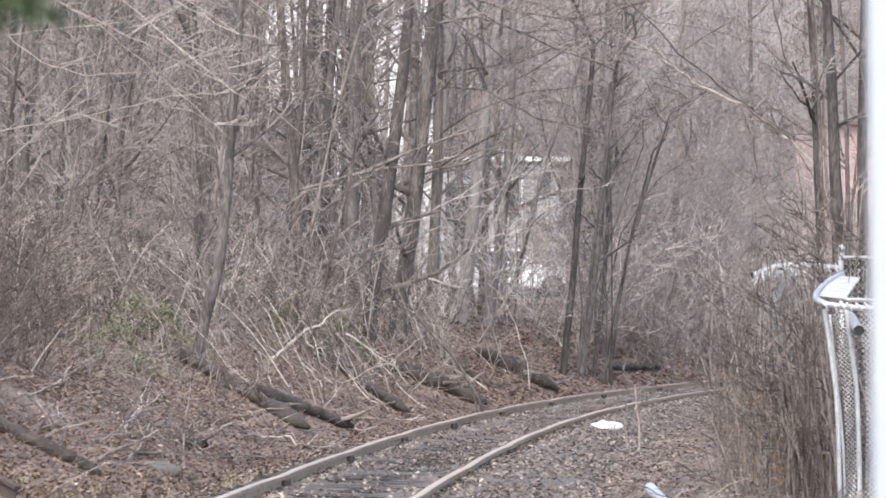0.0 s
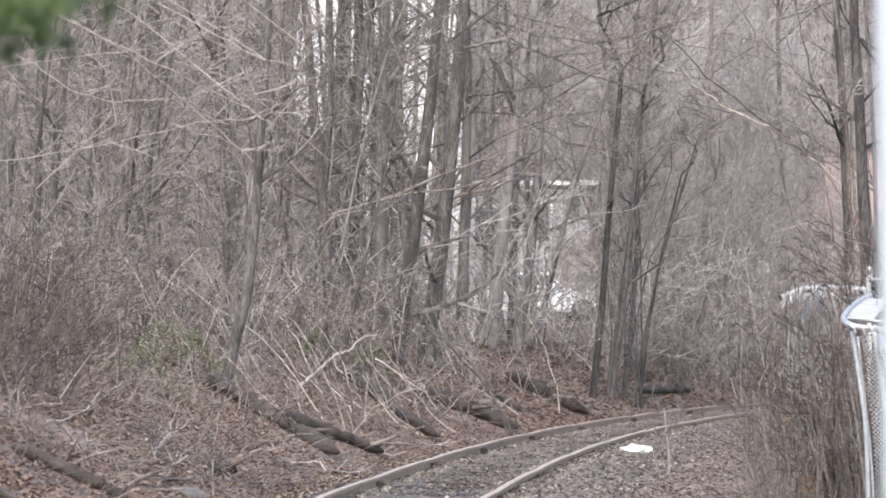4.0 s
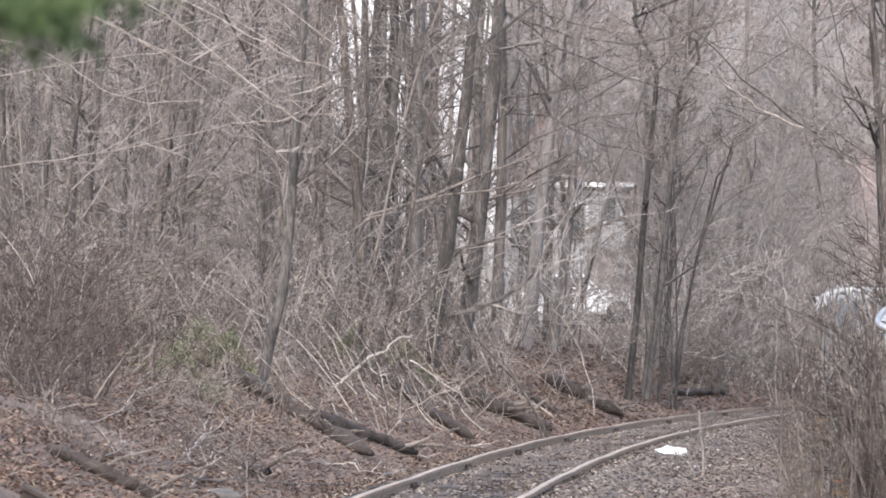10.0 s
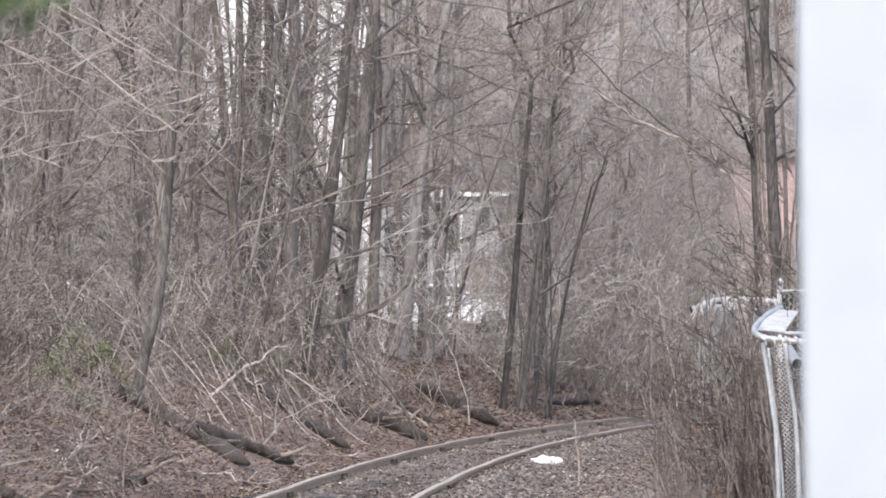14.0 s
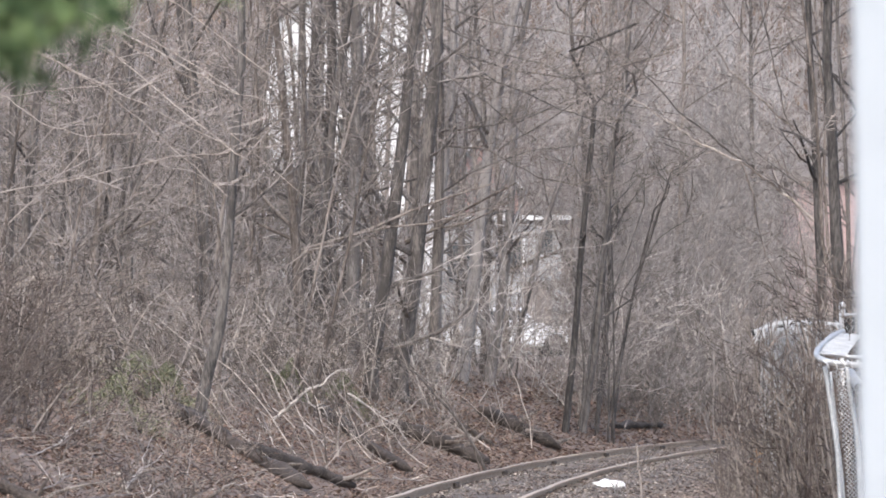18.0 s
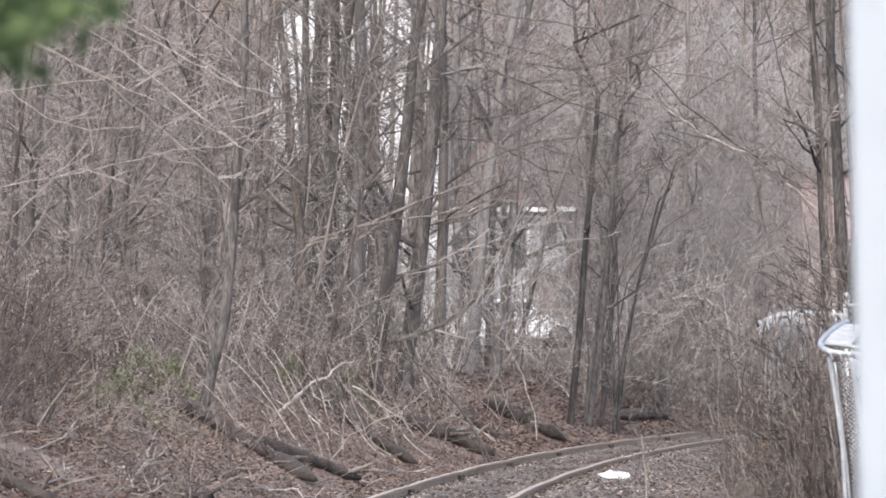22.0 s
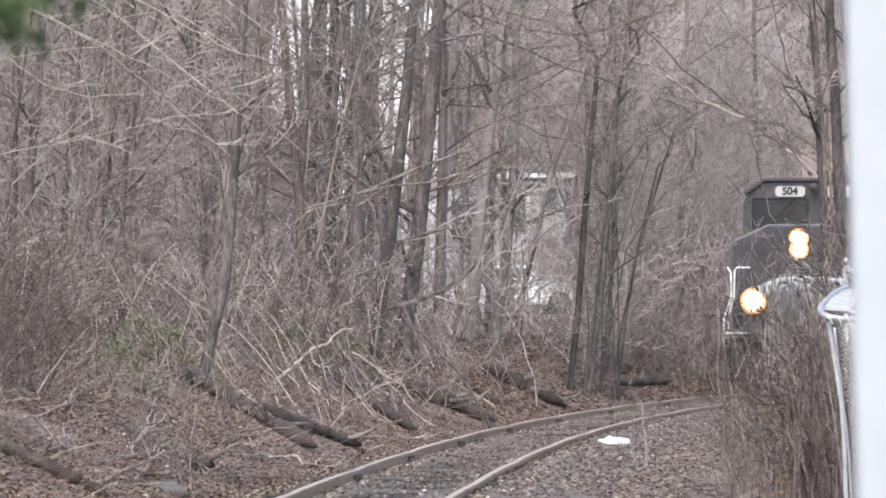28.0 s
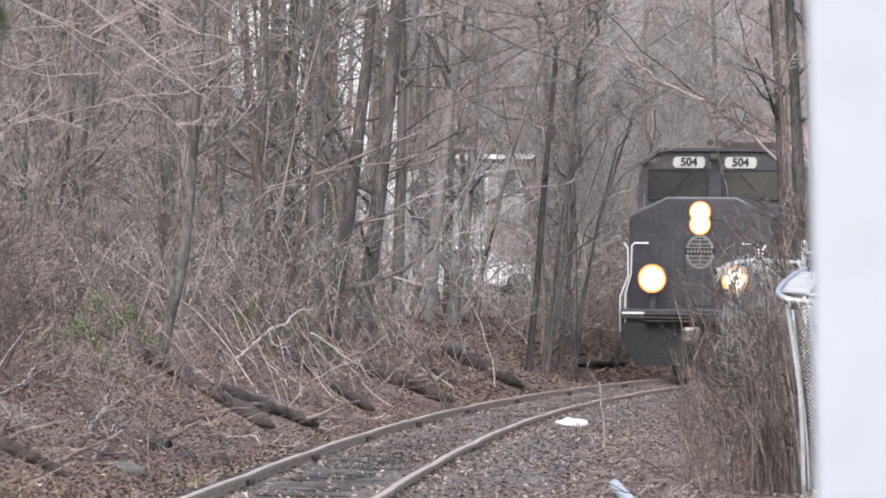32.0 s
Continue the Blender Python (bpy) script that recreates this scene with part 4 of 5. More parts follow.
def lean_stems():
    rng = random.Random(77)
    for k in range(170):
        y = rng.uniform(78, 114)
        x = track_x(y) - rng.uniform(2.3, 5.6)
        if x < -0.075 * y:
            continue
        h = rng.uniform(0.5, 2.0)
        leaning_stem((x, y, land(x, y)), (x - rng.uniform(0.4, 1.5) * (1 if rng.random() < 0.75 else -0.6), y + rng.uniform(-0.6, 0.6), land(x, y) + h), rng.uniform(0.006, 0.013), 700 + k, rng.choice((PALE_BARK, CANE, CANE, BARK)), rng.uniform(0.4, 1.0))


lean_stems()
leaning_stem((-3.22, 87.0, 1.92), (-3.28, 87.0, 3.20), 0.05, 901, DARK_BARK)
leaning_stem((-4.06, 88.0, 2.17), (-3.26, 88.0, 3.22), 0.045, 902, DARK_BARK)
leaning_stem((0.65, 90.0, 0.30), (-0.72, 90.0, 1.63), 0.03, 903, DARK_BARK, 0.5)
leaning_stem((0.58, 92.0, 0.45), (-0.82, 92.0, 1.76), 0.016, 904, BARK, 0.7)
leaning_stem((-1.57, 86.0, 0.36), (-1.62, 86.0, 1.01), 0.022, 905, PALE_BARK)
leaning_stem((2.42, 74.0, -0.07), (2.61, 74.0, 0.68), 0.02, 906, PALE_BARK)
leaning_stem((2.31, 75.0, -0.09), (2.29, 75.0, 0.17), 0.02, 907, PALE_BARK)


# ---- leaves, stones and moss on the ground ----
def scatter():
    rng = random.Random(9)
    bank, foot, stones, moss = Shape(), Shape(), Shape(), Shape()
    for _ in range(90000):
        y = 48 + 62 * rng.random() ** 1.4
        s = rng.uniform(1.5, 6.4)
        x = track_x(y) - s
        if x < -0.08 * y - 0.5 or rng.random() > 0.75 + noise.noise(Vector((x * 0.8, y * 0.35, 2))):
            continue
        leafy(bank, rng, Vector((x, y, land(x, y) + 0.012)), rng.uniform(0.015, 0.036))
    for _ in range(14000):
        y = rng.uniform(100, 142)
        x = track_x(y) - rng.uniform(1.5, 5.5)
        leafy(bank, rng, Vector((x, y, land(x, y) + 0.012)), rng.uniform(0.03, 0.06))
    for _ in range(30000):
        y = 44 + 85 * rng.random() ** 1.3
        o = rng.choice((rng.uniform(1.0, 5.5), rng.uniform(1.0, 2.8), rng.uniform(1.5, 4.0), rng.choice((-0.5, 0.0, 0.45)) + rng.gauss(0, 0.16), rng.choice((-0.83, 0.68, -0.68, 0.85)) + rng.gauss(0, 0.05), rng.uniform(-1.9, -0.85)))
        p = rail_point(y, 0, 0, o)
        z = max(bed_height(o), land(p.x, p.y)) if abs(o) < 2.6 else land(p.x, p.y)
        if abs(o) < 0.7 and noise.noise(Vector((p.x * 1.5, p.y * 0.35, 8))) < 0.0:
            continue
        leafy(foot, rng, Vector((p.x, p.y, z + 0.012)), rng.uniform(0.014, 0.036))
    for _ in range(5000):
        y, o = rng.uniform(44, 80), -rng.uniform(0.84, 2.0)
        p = rail_point(y, 0, 0, o)
        leafy(foot, rng, Vector((p.x, p.y, max(bed_height(o), land(p.x, p.y)) + 0.012)), rng.uniform(0.016, 0.04))
    pale = Shape()
    for _ in range(5200):
        y = 44 + 80 * rng.random() ** 1.3
        o = rng.choice((rng.uniform(0.85, 4.2), rng.uniform(0.85, 2.2), 0.93 + rng.gauss(0, 0.09), -0.6 + rng.gauss(0, 0.07), rng.uniform(-0.6, 0.6), rng.uniform(-3.5, -0.9)))
        p = rail_point(y, 0, 0, o)
        z = max(bed_height(o) + (0.03 if abs(o) < 0.6 else 0), land(p.x, p.y)) if abs(o) < 2.6 else land(p.x, p.y)
        leafy(pale, rng, Vector((p.x, p.y, z + 0.014)), rng.uniform(0.014, 0.034))
    for _ in range(4200):
        y, o = 60 + 56 * rng.random(), rng.gauss(0, 0.33)
        p = rail_point(y, 0, 0, o)
        if abs(o) < 0.66 and noise.noise(Vector((p.x * 1.5, p.y * 0.35, 8))) > -0.25:
            leafy(foot, rng, Vector((p.x, p.y, bed_height(o) + 0.045)), rng.uniform(0.014, 0.03))
    for _ in range(4800):
        y = 44 + 80 * rng.random() ** 1.4
        o = rng.choice((rng.uniform(-2.0, 2.2), rng.uniform(0.8, 3.4)))
        p = rail_point(y, 0, 0, o)
        p.z = (max(bed_height(o), land(p.x, p.y)) if abs(o) < 2.6 else land(p.x, p.y)) - 0.003
        r = rng.uniform(0.015, 0.04)
        c = [Vector(v) * r * rng.uniform(0.7, 1.3) + p for v in ((1, 0, 0), (0, 1, 0), (-1, 0, 0), (0, -1, 0), (0.1, 0.1, 0.8), (0, 0, -0.8))]
        stones.add(c, [(0, 1, 4), (1, 2, 4), (2, 3, 4), (3, 0, 4), (1, 0, 5), (2, 1, 5), (3, 2, 5), (0, 3, 5)])
    sticks = Shape()
    for _ in range(2200):
        y = 48 + 66 * rng.random() ** 1.2
        x = track_x(y) + (-rng.uniform(1.6, 6.2) if rng.random() < 0.75 else rng.uniform(1.5, 4.5))
        if x < -0.08 * y - 0.5:
            continue
        p = Vector((x, y, land(x, y) + 0.02))
        a, long = rng.uniform(0, 3.14), rng.uniform(0.1, 0.55)
        w = Vector((math.cos(a), math.sin(a), rng.uniform(-0.1, 0.5))) * long
        sticks.tube([p, p + w * 0.5 + Vector((0, 0, rng.uniform(-0.02, 0.05))), p + w], [0.006, 0.005, 0.003], 3, False)
    for cx, cy, w in ((*(-4.10, 80.9), 0.45), (*(-3.95, 72.9), 0.3), (*(-2.49, 96.3), 0.22), (*(-1.67, 99.7), 0.3), (*(-3.75, 81.4), 0.3)):
        for _ in range(2800):
            x, y = cx + rng.gauss(0, w * 0.8), cy - 1.1 + rng.gauss(0, w * 1.4)
            leafy(moss, rng, Vector((x, y, land(x, y) + rng.uniform(0.02, 0.3) + 0.35 * math.exp(-((x - cx) / w) ** 2 * 3))), rng.uniform(0.01, 0.026))
    for name, shape, mat, label in (("leaf_litter", bank, BANK_LEAF, "dry brown fallen leaves on the bank"), ("leaf_litter", foot, LEAF, "dry brown leaves blown along the track"), ("leaf_litter", pale, PALE_LEAF, "bleached pale leaves scattered over the ground"), ("stick_litter", sticks, RED_TWIG, "small dry sticks strewn on the ground"), ("ballast_stones", stones, STONE, "loose grey ballast stones"), ("moss", moss, MOSS, "low green mossy growth on the bank")):
        single(name, shape, mat, label, "leaves" if "leaf" in name else name.split("_")[0], kind="stuff")


scatter()


# ---- ties, one by one ----
def lay_ties():
    track = bpy.data.objects["railway_track"]
    rng = random.Random(3)
    meshes = []
    for k in range(5):
        tie = Shape()
        bm = bmesh.new()
        bmesh.ops.create_cube(bm, size=1.0, matrix=Matrix.Diagonal((2.55, 0.22, 0.16, 1)))
        bmesh.ops.bevel(bm, geom=bm.edges[:], offset=0.014, segments=1, affect="EDGES")
        for v in bm.verts:
            v.co += Vector((rng.uniform(-0.03, 0.03), rng.uniform(-0.012, 0.012), rng.uniform(-0.008, 0.008)))
        tie.take(bm)
        meshes.append(tie.mesh("tie", TIE))
    y = 42.0
    while y < 142:
        ob = new("tie", meshes[rng.randrange(5)])
        ob.parent = track
        p = rail_point(y, 0, -0.208 + rng.uniform(-0.014, 0.006))
        ob.matrix_world = Matrix.Translation(p) @ Matrix.Rotation(-math.atan(track_slope(y)) + rng.uniform(-0.02, 0.02), 4, "Z") @ Matrix.Rotation(0.5 * CANT / GAUGE, 4, "Y")
        y += 0.53 + rng.uniform(-0.04, 0.04)


lay_ties()


# ---- pine ----
def make_pine():
    rng = random.Random(21)
    pine = thing("pine_tree", "dark green pine with long-needled drooping boughs", "tree", pose(-1.92, 9.34, 0.377))
    pine.scale = (0.64, 0.64, 0.64)
    trunk = Shape()
    line = bent(rng, Vector((0, 0, -1.2)), Vector((0, 0, 1)), 10, 9, 0.02, 0.03)
    trunk.tube(line, [0.16 * (1 - 0.08 * i) for i in range(10)], 10)
    part("trunk", trunk, BARK, pine, smooth=True)
    boughs = [((0.0, 0.0, 2.75), (2.08, -0.5, 2.82)), ((0, 0, 2.95), (2.24, -0.35, 2.9)), ((0, 0, 3.2), (2.24, -0.6, 3.02)), ((0, 0, 3.0), (1.82, -0.7, 2.68))]
    for k in range(11):
        a = rng.uniform(1.3, 4.9)
        h = 3.2 + k * 0.5
        boughs.append(((0, 0, h), (math.cos(a) * (2.2 - 0.14 * k), math.sin(a) * (2.2 - 0.14 * k), h + 0.3)))
    for k, (a, b) in enumerate(boughs):
        a, b = Vector(a), Vector(b)
        wood, green = Shape(), Shape()
        pts = [a.lerp(b, i / 6) + Vector((0, 0, -0.05 * math.sin(math.pi * i / 6))) for i in range(7)]
        wood.tube(pts, [0.03 - 0.0038 * i for i in range(7)], 6)
        for _ in range(620 if k < 4 else 90):
            t = rng.uniform(0.3, 1.0)
            p, d = along(pts, t)
            tip = p + Vector((min(max(rng.gauss(0, 0.15), -0.24), 0.24), rng.gauss(0, 0.15), rng.gauss(0.02, 0.1)))
            for _ in range(36):
                w = Vector((rng.gauss(0, 1), rng.gauss(0, 1), rng.gauss(0.15, 1))).normalized()
                e = tip + w * rng.uniform(0.05, 0.11)
                u = w.orthogonal().normalized() * 0.004
                green.add([tip - u, tip + u, e], [(0, 1, 2)])
        ob = part("bough", wood, BARK, pine)
        tagged(part("needles", green, NEEDLE, ob, "long green needles"), kind="stuff")


make_pine()


# ---- chain-link gates by the track ----
def wire_net(shape, corner, right, down, width, height, cell=0.055, r=0.0022, bow=None):
    """Diamond wire over a panel that starts at its corner and runs right and down."""
    for k in range(int((width + height) / cell)):
        d = k * cell
        for lean, v0, v1 in ((1, max(0, d - width), min(height, d)), (-1, max(0, height - d), min(height, width + height - d))):
            if v1 - v0 < 0.03:
                continue
            pts = []
            for i in range(6):
                v = v0 + (v1 - v0) * i / 5
                u = d - v if lean > 0 else d - height + v
                pts.append(corner + right * u + down * v + (bow(u / width, v / height) if bow else Vector()))
            shape.tube(pts, [r] * 6, 3, False)


def pipe(parent, name, points, r, label="", bend=0):
    s = Shape()
    pts = [Vector(p) for p in points]
    for _ in range(bend):
        pts = [pts[0]] + [q for a, b in zip(pts, pts[1:]) for q in (a.lerp(b, 0.25), a.lerp(b, 0.75))] + [pts[-1]]
    s.tube(pts, [r] * len(pts), 12)
    return part(name, s, GALV, parent, label, True)


def make_fences():
    net = thing("chain_link_fence", "bent galvanised chain-link panel with a loose top rail", "fence")
    pipe(net, "top_rail", [(3.02, 58.0, 1.88), (3.18, 58.0, 1.95), (3.36, 58.0, 1.98), (3.76, 58.0, 1.96), (4.12, 58.0, 1.91)], 0.022, bend=2)
    # black disc over the closed rail end, painted as a hollow's shade
    bore = Shape()
    bore.tube([Vector((3.0, 57.985, 1.873)), Vector((3.018, 57.98, 1.88))], [0.03, 0.03], 12)
    part("pipe_mouth_shade", bore, INK, net, "black disc for the shade in the pipe end")
    pipe(net, "end_post", [(4.11, 58.0, 1.90), (4.12, 58.0, -0.63)], 0.025)
    a, b = Vector((3.09, 58.0, 1.93)), Vector((4.06, 58.0, 1.93))
    for drop, cell, r, phase in ((2.0, 0.058, 0.0032, 0.0), (1.2, 0.062, 0.003, 2.1), (1.5, 0.024, 0.0034, 3.0)):
        mesh = Shape()
        wire_net(mesh, a + Vector((0.02 * phase, 0.1 * phase, 0)), (b - a).normalized(), Vector((0.03, 0, -1)), (b - a).length - 0.05 * phase, drop, cell, r, lambda u, v: Vector((0.09 * math.sin(4 * v + 6 * u + phase), 0.3 * math.sin(9 * u + 2 * v + phase), 0.05 * math.sin(11 * u + 1 + phase))))
        tagged(part("wire_mesh", mesh, GALV, net, "slack diamond wire mesh"), kind="stuff")
    folds = random.Random(19)
    for k in range(6):
        u = folds.uniform(0.03, 0.95)
        strand = Shape()
        top = Vector((3.06 + u * 1.0, 57.85, 1.93 + 0.04 * math.sin(3 * u)))
        strand.tube([top + Vector((0.022 * math.sin(5 * i + k) + 0.012 * i, 0, -0.17 * i)) for i in range(6 + k % 4)], [0.005] * (6 + k % 4), 5)
        part("loose_wire", strand, GALV, net, "bright loose wire strand")
    edge = Shape()
    rng = random.Random(6)
    crest = [Vector(p) for p in ((3.03, 57.9, 1.87), (3.18, 57.9, 1.94), (3.36, 57.9, 1.98), (3.75, 57.9, 1.95), (4.09, 57.9, 1.90))]
    for i in range(190):
        p, d = along(crest, rng.random())
        w = Vector((rng.uniform(-0.05, 0.05), rng.uniform(-0.05, 0.05), rng.uniform(-0.12, 0.06)))
        edge.tube([p, p + w * 0.5 + Vector((0.01, 0, 0.01)), p + w], [0.005, 0.005, 0.004], 3, False)
    tagged(part("wire_edge", edge, SKY_SHEEN_WIRE, net, "twisted wire ends, whitened for sky sheen"), kind="stuff")

    gate = thing("chain_link_gate", "galvanised chain-link gate frame with rounded corner leaning on posts", "gate")
    pipe(gate, "front_rail", [(3.84, 52.0, 1.55), (3.55, 52.0, 1.56), (3.32, 52.0, 1.59), (3.25, 52.2, 1.65), (3.33, 52.8, 1.72), (3.48, 53.4, 1.82), (3.62, 54.0, 1.86)], 0.026, bend=2)
    pipe(gate, "inner_rail", [(3.32, 52.4, 1.67), (3.57, 52.4, 1.63), (3.87, 52.4, 1.62)], 0.018)
    pipe(gate, "upright", [(3.33, 52.1, 1.55), (3.36, 52.1, 1.36), (3.40, 52.1, 1.08), (3.45, 52.1, 0.7), (3.47, 52.1, -0.20)], 0.021, bend=1)
    pipe(gate, "upright", [(3.53, 52.2, 1.55), (3.56, 52.2, 1.3), (3.62, 52.2, 0.9), (3.64, 52.2, 0.5), (3.65, 52.2, -0.21)], 0.021, bend=1)
    pipe(gate, "stay_bar", [(3.39, 52.25, 1.5), (3.44, 52.25, 1.0), (3.50, 52.25, 0.5), (3.53, 52.25, -0.2)], 0.012, bend=1)
    for left, width, high, lean, cell in ((3.43, 0.14, 1.75, 0.06, 0.04), (3.655, 0.16, 1.72, 0.02, 0.046)):
        mesh = Shape()
        wire_net(mesh, Vector((left, 52.3, 1.53)), Vector((1, 0, 0)), Vector((lean, 0, -1)), width, high, cell, 0.0034, lambda u, v: Vector((0.035 * math.sin(3 * v), 0.05 * math.sin(8 * v + 3 * u), 0)))
        tagged(part("wire_mesh", mesh, GALV, gate, "narrow rolled strip of diamond wire mesh"), kind="stuff")
    tops = Shape()
    a, b, c = Vector((3.29, 52.3, 1.66)), Vector((3.53, 52.3, 1.64)), Vector((3.52, 53.7, 1.85))
    wire_net(tops, a, (b - a).normalized(), (c - a).normalized(), (b - a).length, (c - a).length, 0.036, 0.003)
    # white colour stands for the sky reflected in the folded mesh
    tagged(part("wire_mesh", tops, SKY_SHEEN_WIRE, gate, "wire mesh folded over the rail, whitened for sky sheen"), kind="stuff")
    ties = random.Random(23)
    for k in range(7):
        x = 3.3 + 0.075 * k + ties.uniform(-0.01, 0.01)
        twist = Shape()
        twist.tube([Vector((x, 51.98, 1.6)), Vector((x + 0.03, 51.96, 1.575)), Vector((x + 0.05, 51.97, 1.53))], [0.009, 0.009, 0.006], 6)
        part("wire_tie", twist, SKY_SHEEN_WIRE, gate, "twisted wire tie on the rail")

    post = thing("fence_post", "galvanised fence post with a domed cap", "post")
    pipe(post, "shaft", [(3.88, 58.0, 2.12), (3.89, 58.0, -0.63)], 0.03)
    cap = Shape()
    cap.tube([Vector((3.88, 58.0, 2.11)), Vector((3.88, 58.0, 2.15)), Vector((3.88, 58.0, 2.175))], [0.036, 0.034, 0.012], 12)
    part("cap", cap, GALV, post, "domed metal cap", True)
    back = thing("chain_link_fence", "dark slatted chain-link panel behind the gate", "fence")
    pipe(back, "top_rail", [(3.74, 56.0, 2.03), (4.4, 56.0, 2.04)], 0.016)
    mesh = Shape()
    wire_net(mesh, Vector((3.76, 56.0, 2.02)), Vector((1, 0, 0)), Vector((0, 0, -1)), 0.6, 2.2, 0.066, 0.0016)
    tagged(part("wire_mesh", mesh, SKY_SHEEN_WIRE, back, "diamond wire mesh"), kind="stuff")
    for k in range(8):
        slat = Shape()
        slat.box((3.80 + 0.074 * k, 56.06, 0.86), (0.068, 0.008, 2.3), 0.002)
        part("privacy_slat", slat, INK, back, "dark plastic privacy slat")
    tube = thing("loose_pipe", "open-ended galvanised pipe resting in the gate", "pipe")
    s = Shape()
    p0, p1 = Vector((3.60, 51.6, 1.36)), Vector((3.63, 53.2, 1.48))
    d = (p1 - p0).normalized()
    s.tube([p0, p1], [0.047, 0.047], 16, False)
    part("pipe_wall", s, GALV, tube, smooth=True)
    # a solid black plug paints the shade inside the pipe
    dark = Shape()
    dark.tube([p0 + d * 0.012, p0 + d * 0.05], [0.042, 0.042], 16)
    part("bore_shade", dark, INK, tube, "black plug for the shade inside the pipe")


make_fences()


# ---- small things by the track ----
def make_litter():
    rng = random.Random(8)
    for (x, y), w in (((2.27, 82.7), 0.22), ((3.45, 117.7), 0.06), ((6.09, 140.2), 0.05)):
        bag = Shape()
        bm = bmesh.new()
        bmesh.ops.create_icosphere(bm, subdivisions=3, radius=1.0)
        for v in bm.verts:
            n = noise.noise(v.co * 2.2 + Vector((x, y, 0)))
            v.co = Vector((v.co.x * w, v.co.y * w * 0.8, max(v.co.z, -0.3) * w * 0.42)) * (1 + 0.55 * n)
        bag.take(bm, Matrix.Translation((x, y, max(land(x, y), -0.16 if abs(x - track_x(y)) < 1.9 else -1) + w * 0.15)))
        single("plastic_bag", bag, PLASTIC, "crumpled white plastic bag lying beside the track", "rubbish", smooth=True)
    marker = Shape()
    a = Vector((*(1.95, 56.3), 0))
    a.z = land(a.x, a.y) + 0.08
    b = a + Vector((0.06, -5.0, -0.1))
    marker.tube([a, b], [0.055, 0.055], 16)
    single("white_pipe", marker, PAINT_WHITE, "white pipe lying on the ground beside the track", "pipe", smooth=False)


make_litter()


def make_foreground():
    rng = random.Random(31)
    a, b = Vector((*(-3.89, 47.6), 0)), Vector((*(-3.41, 47.2), 0))
    a.z, b.z = land(a.x, a.y) + 0.07, land(b.x, b.y) + 0.07
    d = (b - a).normalized()
    m = Matrix.Translation(a.lerp(b, 0.5)) @ d.to_track_quat("X", "Z").to_matrix().to_4x4()
    rail = Shape()
    for z, w, h in ((-0.07, 0.13, 0.016), (0.0, 0.016, 0.13), (0.055, 0.066, 0.034)):
        rail.box(m @ Vector((0, 0, z)), ((b - a).length, w, h), 0.003, m.to_3x3().to_4x4())
    single("old_rail", rail, JOINT, "discarded rusty rail lying at the bank foot", "rail")
    slab = Shape()
    x, y = (-2.84, 58.0)
    slab.box((x, y, land(x, y) - 0.01), (0.4, 0.5, 0.1), 0.035, Matrix.Rotation(0.3, 4, "Z") @ Matrix.Rotation(0.12, 4, "X"))
    single("concrete_slab", slab, CONCRETE, "half-buried grey concrete slab at the bank foot", "slab")
    grass = Shape()
    for cx, cy, n in ((*(-3.29, 49.0), 70), (*(-2.88, 51.8), 60), (*(-2.43, 56.3), 40), (*(-2.03, 58.5), 30), (*(-1.33, 62.4), 20)):
        for _ in range(n):
            p = Vector((cx + rng.gauss(0, 0.35), cy + rng.gauss(0, 0.6), 0))
            p.z = max(land(p.x, p.y), bed_height(p.x - track_x(p.y)) if abs(p.x - track_x(p.y)) < 2.3 else -1)
            w = Vector((rng.gauss(0, 0.06), rng.gauss(0, 0.06), rng.uniform(0.05, 0.15)))
            u = Vector((rng.uniform(0.003, 0.006), 0, 0))
            grass.add([p - u, p + u, p + w * 0.6 + u * 0.7, p + w * 0.6 - u * 0.7, p + w * 1.0 + Vector((w.x, w.y, -0.02))], [(0, 1, 2, 3), (3, 2, 4)])
    single("grass_tufts", grass, GRASS, "dry green-brown grass at the foot of the bank", "grass", kind="stuff")


make_foreground()


def make_leaf_cluster():
    rng = random.Random(37)
    for cx, cy, cz, n, w in ((3.10, 55.0, 0.08, 60, 0.07), (2.98, 57.0, 0.66, 14, 0.05)):
        leaves = Shape()
        for _ in range(n):
            leafy(leaves, rng, Vector((cx + rng.gauss(0, w * 0.6), cy + rng.gauss(0, w), cz + rng.gauss(0, w * 1.3))), rng.uniform(0.02, 0.045))
        leaves.tube([Vector((cx, cy, land(cx, cy) - 0.05)), Vector((cx + 0.01, cy, cz)), Vector((cx, cy, cz + 0.1))], [0.006, 0.005, 0.003], 4)
        single("leafy_shoot", leaves, RUSSET, "dry shoot with russet leaves clinging on", "plant")


make_leaf_cluster()


